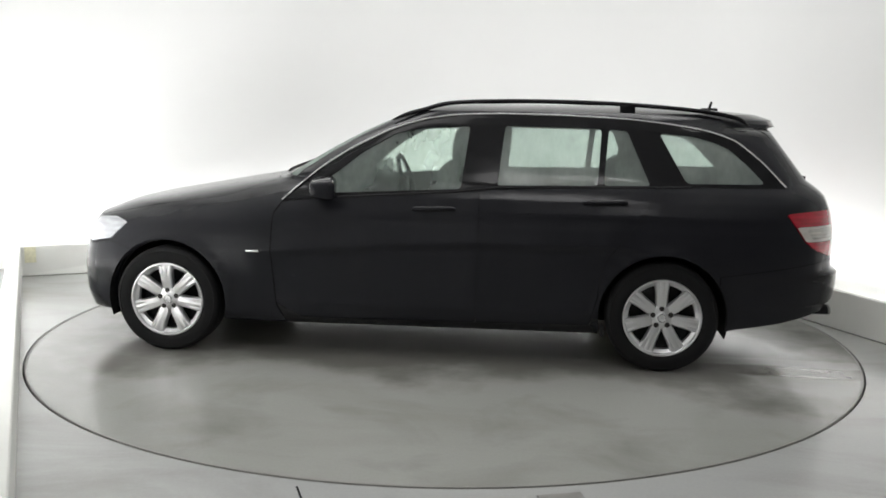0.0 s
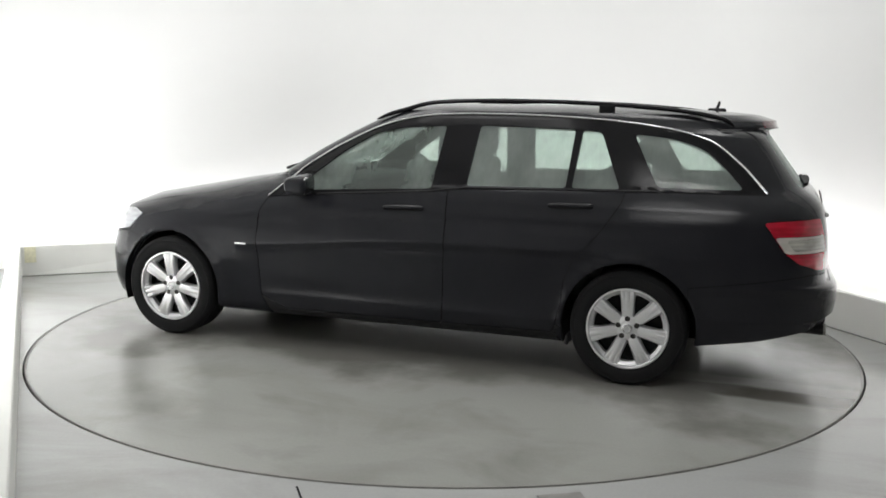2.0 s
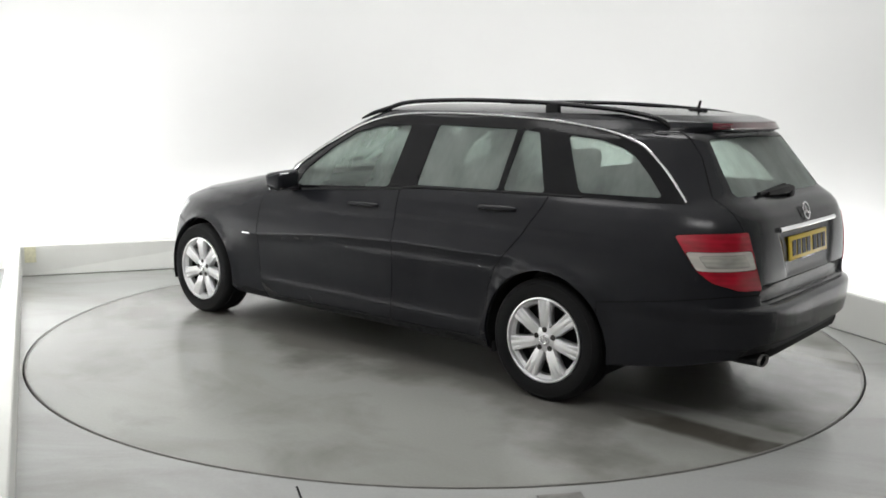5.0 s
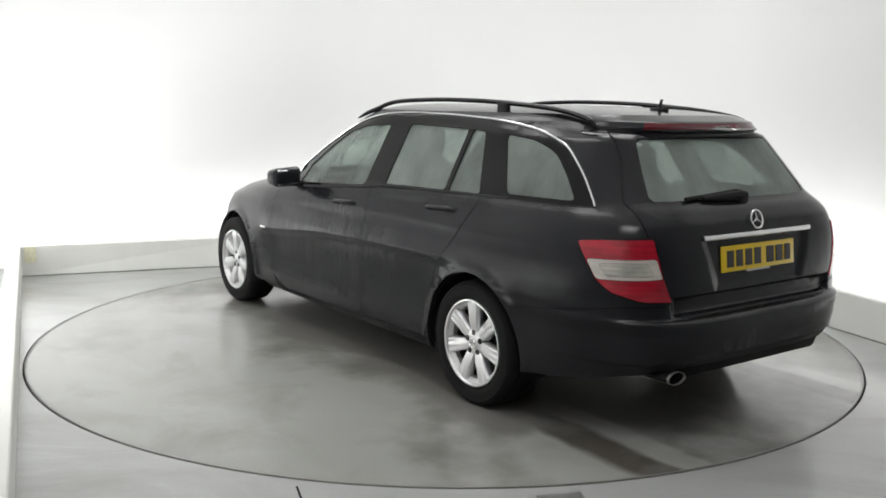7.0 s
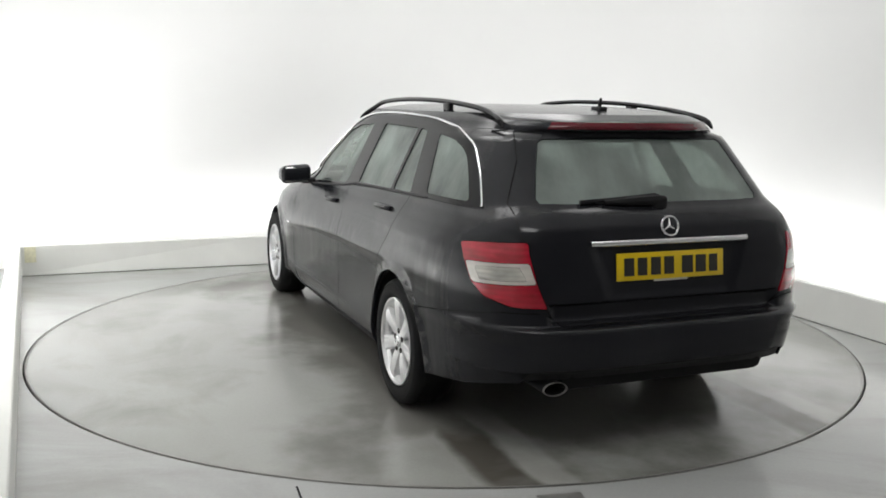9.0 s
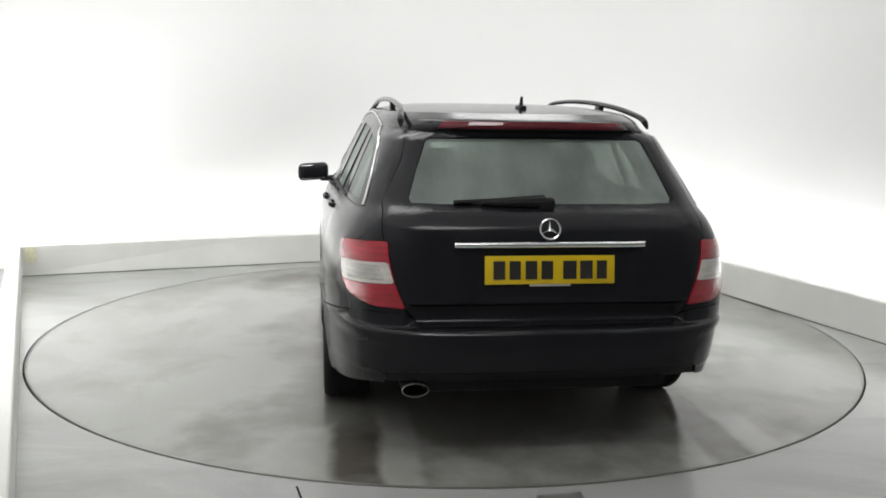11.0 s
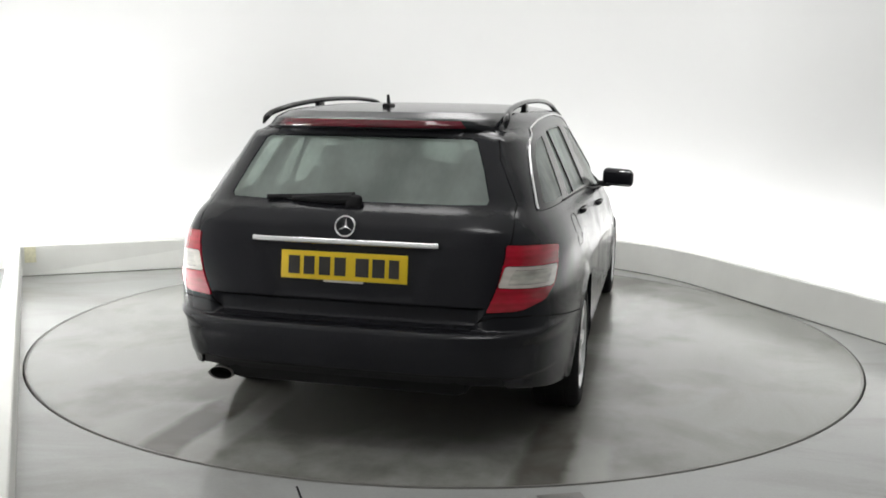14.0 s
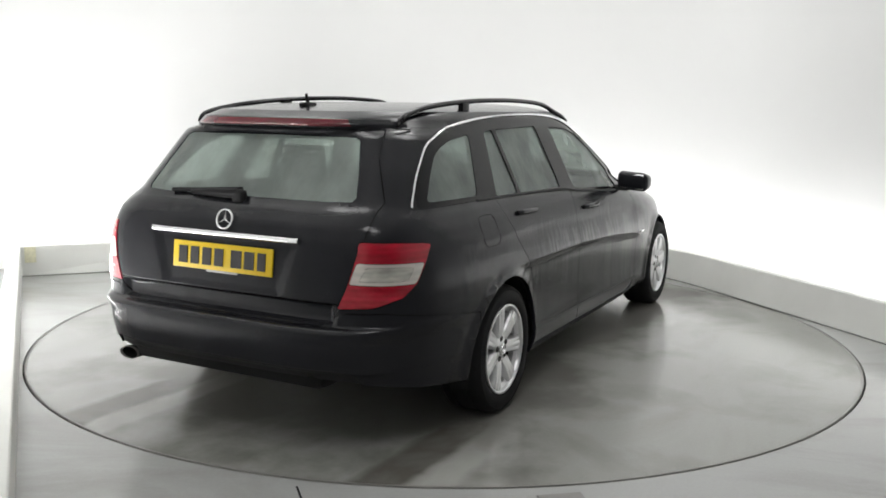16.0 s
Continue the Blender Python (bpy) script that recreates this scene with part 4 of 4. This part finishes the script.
            if v.co.x > .49:
                v.co.z = .957 + (v.co.z - .957) * .82
        mirror = part("door_mirror", m, PAINT, car, "black door mirror")
        part("mirror_glass", box(.415, sgn * .925, .960, .008, .155, .092, .003, 1, m=pose(0, 0, 0, 0, 0, sgn * 9)), CHROME, mirror, "mirror glass")
        part("mirror_arm", rounded_box(.50, sgn * .83, .915, .09, .10, .035, .012), PLASTIC, mirror)
        # roof rail with end feet and a middle foot
        y = .535
        rail = smooth_line([(.15, .580, 1.330), (.07, .565, 1.362), (-.02, .552, 1.388), (-.18, y, 1.428), (-.50, y - .004, 1.443), (-.82, y - .006, 1.443), (-1.13, y - .008, 1.434), (-1.44, y - .008, 1.414), (-1.62, y - .004, 1.394), (-1.74, y + .008, 1.372), (-1.79, y + .012, 1.352), (-1.82, y + .014, 1.325)], 5)
        part("roof_rail", tube([(a, sgn * b, c) for a, b, c in rail], [min(.0155, .005 + .0022 * min(i, len(rail) - 1 - i)) for i in range(len(rail))], 10, .8), TRIM, roof, "black roof rail")
        part("rail_foot", rounded_box(-1.165, sgn * (y - .004), 1.405, .085, .026, .055, .010), TRIM, roof)
    # outline of the filler flap
    loop = rounded([(-1.58, .935), (-1.42, .935), (-1.42, .80), (-1.58, .80)], .04, 5)
    part("filler_flap_joint", tube([tuple(v) for v in on_skin(loop + loop[:1], ax, -.0002, -1)], .0014, 5, 1.0, Vector((0, 1, 0))), DARK, car)
    # cover the gaps under the body
    part("underbody", box(0, 0, .245, 2.05, 1.62, .08, .02, 2), DARK, car)
    part("underbody", box(-1.75, 0, .36, 1.15, 1.02, .14, .05, 2), DARK, car)
    part("underbody", box(1.50, 0, .30, .80, 1.02, .18, .05, 2), DARK, car)
    for wx in (WHEEL_F, WHEEL_R):
        for sgn in (1, -1):
            bm = arch_liner()
            bmesh.ops.transform(bm, matrix=pose(wx, 0, WHEEL_Z) @ Matrix.Diagonal((1, sgn, 1, 1)), verts=bm.verts)
            part("wheel_arch_liner", bm, DARK, car)
    # wheels
    meshes = wheel_meshes()
    for x, sgn, turn in ((WHEEL_F, 1, 4), (WHEEL_R, 1, 2), (WHEEL_F, -1, 20), (WHEEL_R, -1, 9)):
        add_wheel(car, meshes, x, sgn, turn, "black tyre on a silver seven-spoke alloy wheel")
    for sgn in (1, -1):
        part("mud_flap", box(-1.055, sgn * .80, .205, .02, .10, .055, .006, 1), PLASTIC, car)
    # tail details
    strip_pts = on_skin([(y, .882) for y in np.linspace(.382, 0, 12)], ay, .006)
    strip_pts = [tuple(p) for p in strip_pts] + [(p.x, -p.y, p.z) for p in strip_pts[-2::-1]]
    part("chrome_grip", tube(strip_pts, .0125, 10, 1.0), CHROME, gate, "chrome strip over the number plate")
    bm = star_badge(.040)
    bmesh.ops.rotate(bm, cent=(0, 0, 0), matrix=Matrix.Rotation(radians(16), 3, "Y"), verts=bm.verts)
    q = skin(math.pi / 2, .94)
    bmesh.ops.translate(bm, vec=(q.x - .010, 0, .942), verts=bm.verts)
    part("badge", bm, CHROME, gate, "round chrome badge with three arms")
    tilt = pose(0, 0, 0, 0, 6, 0)
    xp = skin(math.pi / 2, .785).x - .006
    plate = part("number_plate", box(xp, 0, .784, .008, .523, .112, .003, 2, m=tilt), PLATE_YELLOW, gate, "yellow number plate with dark bars")
    for y0, w in ((.205, .050), (.142, .048), (.077, .050), (.013, .050), (-.078, .058), (-.145, .054), (-.208, .044)):
        part("bar", box(xp - .0055, y0, .784, .004, w * .92, .072, m=tilt), INK, plate)
    part("plate_edge", box(xp - .004, 0, .724, .006, .165, .009, .001, 1), CLEAR_LENS, plate, "pale strip under the plate")
    # wiper lying along the foot of the rear window
    arm = [skin(*ay(.0, 1.040)) + Vector((-.024, .0, 0)), skin(*ay(.12, 1.038)) + Vector((-.022, 0, 0)), skin(*ay(.26, 1.034)) + Vector((-.018, 0, 0))]
    wiper = part("rear_wiper", tube([tuple(a) for a in arm], [.024, .020, .009], 8), PLASTIC, gate, "black rear wiper")
    bl = on_skin([(y, 1.050 - .024 * (y / .38)) for y in np.linspace(.37, .0, 8)], ay, .012)
    part("wiper_blade", tube([tuple(b) for b in bl], .010, 6), PLASTIC, wiper)
    part("wiper_boss", rounded_box(skin(math.pi / 2, 1.028).x - .016, -.005, 1.028, .04, .07, .060, .018), PLASTIC, wiper)
    # exhaust tail pipe
    def pipe_piece(profile):
        bm = lathe(profile, 28)
        bmesh.ops.rotate(bm, cent=(0, 0, 0), matrix=Matrix.Rotation(radians(-90), 3, "Z"), verts=bm.verts)
        bmesh.ops.scale(bm, vec=(1, 1.28, .66), verts=bm.verts)
        bmesh.ops.translate(bm, vec=(-2.322, .53, .312), verts=bm.verts)
        return bm
    pipe = part("tail_pipe", pipe_piece([(.0415, .004), (.042, .02), (.041, .24), (.02, .30)]), PLASTIC, car, "oval tail pipe with a bright rim")
    part("pipe_rim", pipe_piece([(.0390, .010), (.0395, -.001), (.041, -.003), (.0425, -.001), (.0425, .010)]), STEEL, pipe, "bright rim")
    part("pipe_bore", pipe_piece([(.0390, .010), (.037, .09), (.0005, .10)]), DARK, pipe)
    part("diffuser", box(-2.24, 0, .335, .12, .95, .05, .015, 2), PLASTIC, car)
    # wiper arms and cowl under the windscreen
    for y0, y1 in ((.52, -.02), (.02, -.50)):
        pts = on_skin([(abs(y), 1.012 + .006 * k) for k, y in enumerate(np.linspace(y0, y1, 8))], lambda y, z: ay(y, z, True), .016)
        for v, y in zip(pts, np.linspace(y0, y1, 8)):
            v.y = y
        part("front_wiper", tube([tuple(v) for v in pts], .009, 6), PLASTIC, car, "black windscreen wiper")
    # aerial
    base = part("aerial", rounded_box(-1.70, 0, 1.409, .10, .035, .022, .010), PLASTIC, roof, "short black roof aerial")
    part("aerial_rod", tube([(-1.700, 0, 1.412), (-1.712, 0, 1.458)], [.010, .006], 8), PLASTIC, base)
    # inside
    bm = roof_cap()
    bmesh.ops.scale(bm, vec=(.93, .93, 1), verts=bm.verts)
    bmesh.ops.translate(bm, vec=(-.03, 0, -.03), verts=bm.verts)
    part("headliner", bm, LINER, roof, "light grey headliner")
    part("dashboard", rounded_box(.52, 0, .84, .48, 1.38, .24, .07), PLASTIC, car, "dark dashboard")
    part("load_cover", box(-1.65, 0, .93, .70, 1.20, .02, .006, 1), SEAT, car, "dark load cover")
    for y, name in ((.36, "front passenger seat"), (-.36, "driver's seat")):
        s = seat_meshes(car, .16, y, .50, "grey cloth " + name)
        head_rest(s, -.235, y, 1.185)
    s = seat_meshes(car, -.85, 0, 1.22, "grey cloth rear bench")
    for y in (.36, -.36):
        head_rest(s, -1.25, y, 1.13, .26, .15)
    ring = [( .20 + .06 * math.sin(a), -.36 + .185 * math.cos(a), .90 + .175 * math.sin(a)) for a in np.linspace(0, 2 * math.pi, 33)]
    wheel = part("steering_wheel", tube(ring, .015, 8, 1.0, Vector((1, 0, .2))), PLASTIC, car, "black steering wheel")
    part("steering_boss", rounded_box(.23, -.36, .88, .06, .17, .11, .025), PLASTIC, wheel)
    part("inner_mirror", rounded_box(.28, 0, 1.27, .03, .22, .06, .012), PLASTIC, car)
    return car


# ---------- motion ----------
def heading(t):
    s = (t - 8) / 8
    return math.degrees(2.08379 - 0.98022 * s - 0.01845 * s * s + 0.00803 * s ** 3)


def motions():
    rows = []
    for k in range(33):
        t = k * 0.5
        rows.append((t, pose(0, 0, 0, 0, 0, heading(t)) @ pose(0.112, -0.101, 0)))
    walk(car, rows)
    walk(turntable, [(k * 0.5, pose(0, 0, 0, 0, 0, heading(k * 0.5))) for k in range(33)])


car = build_car()
motions()
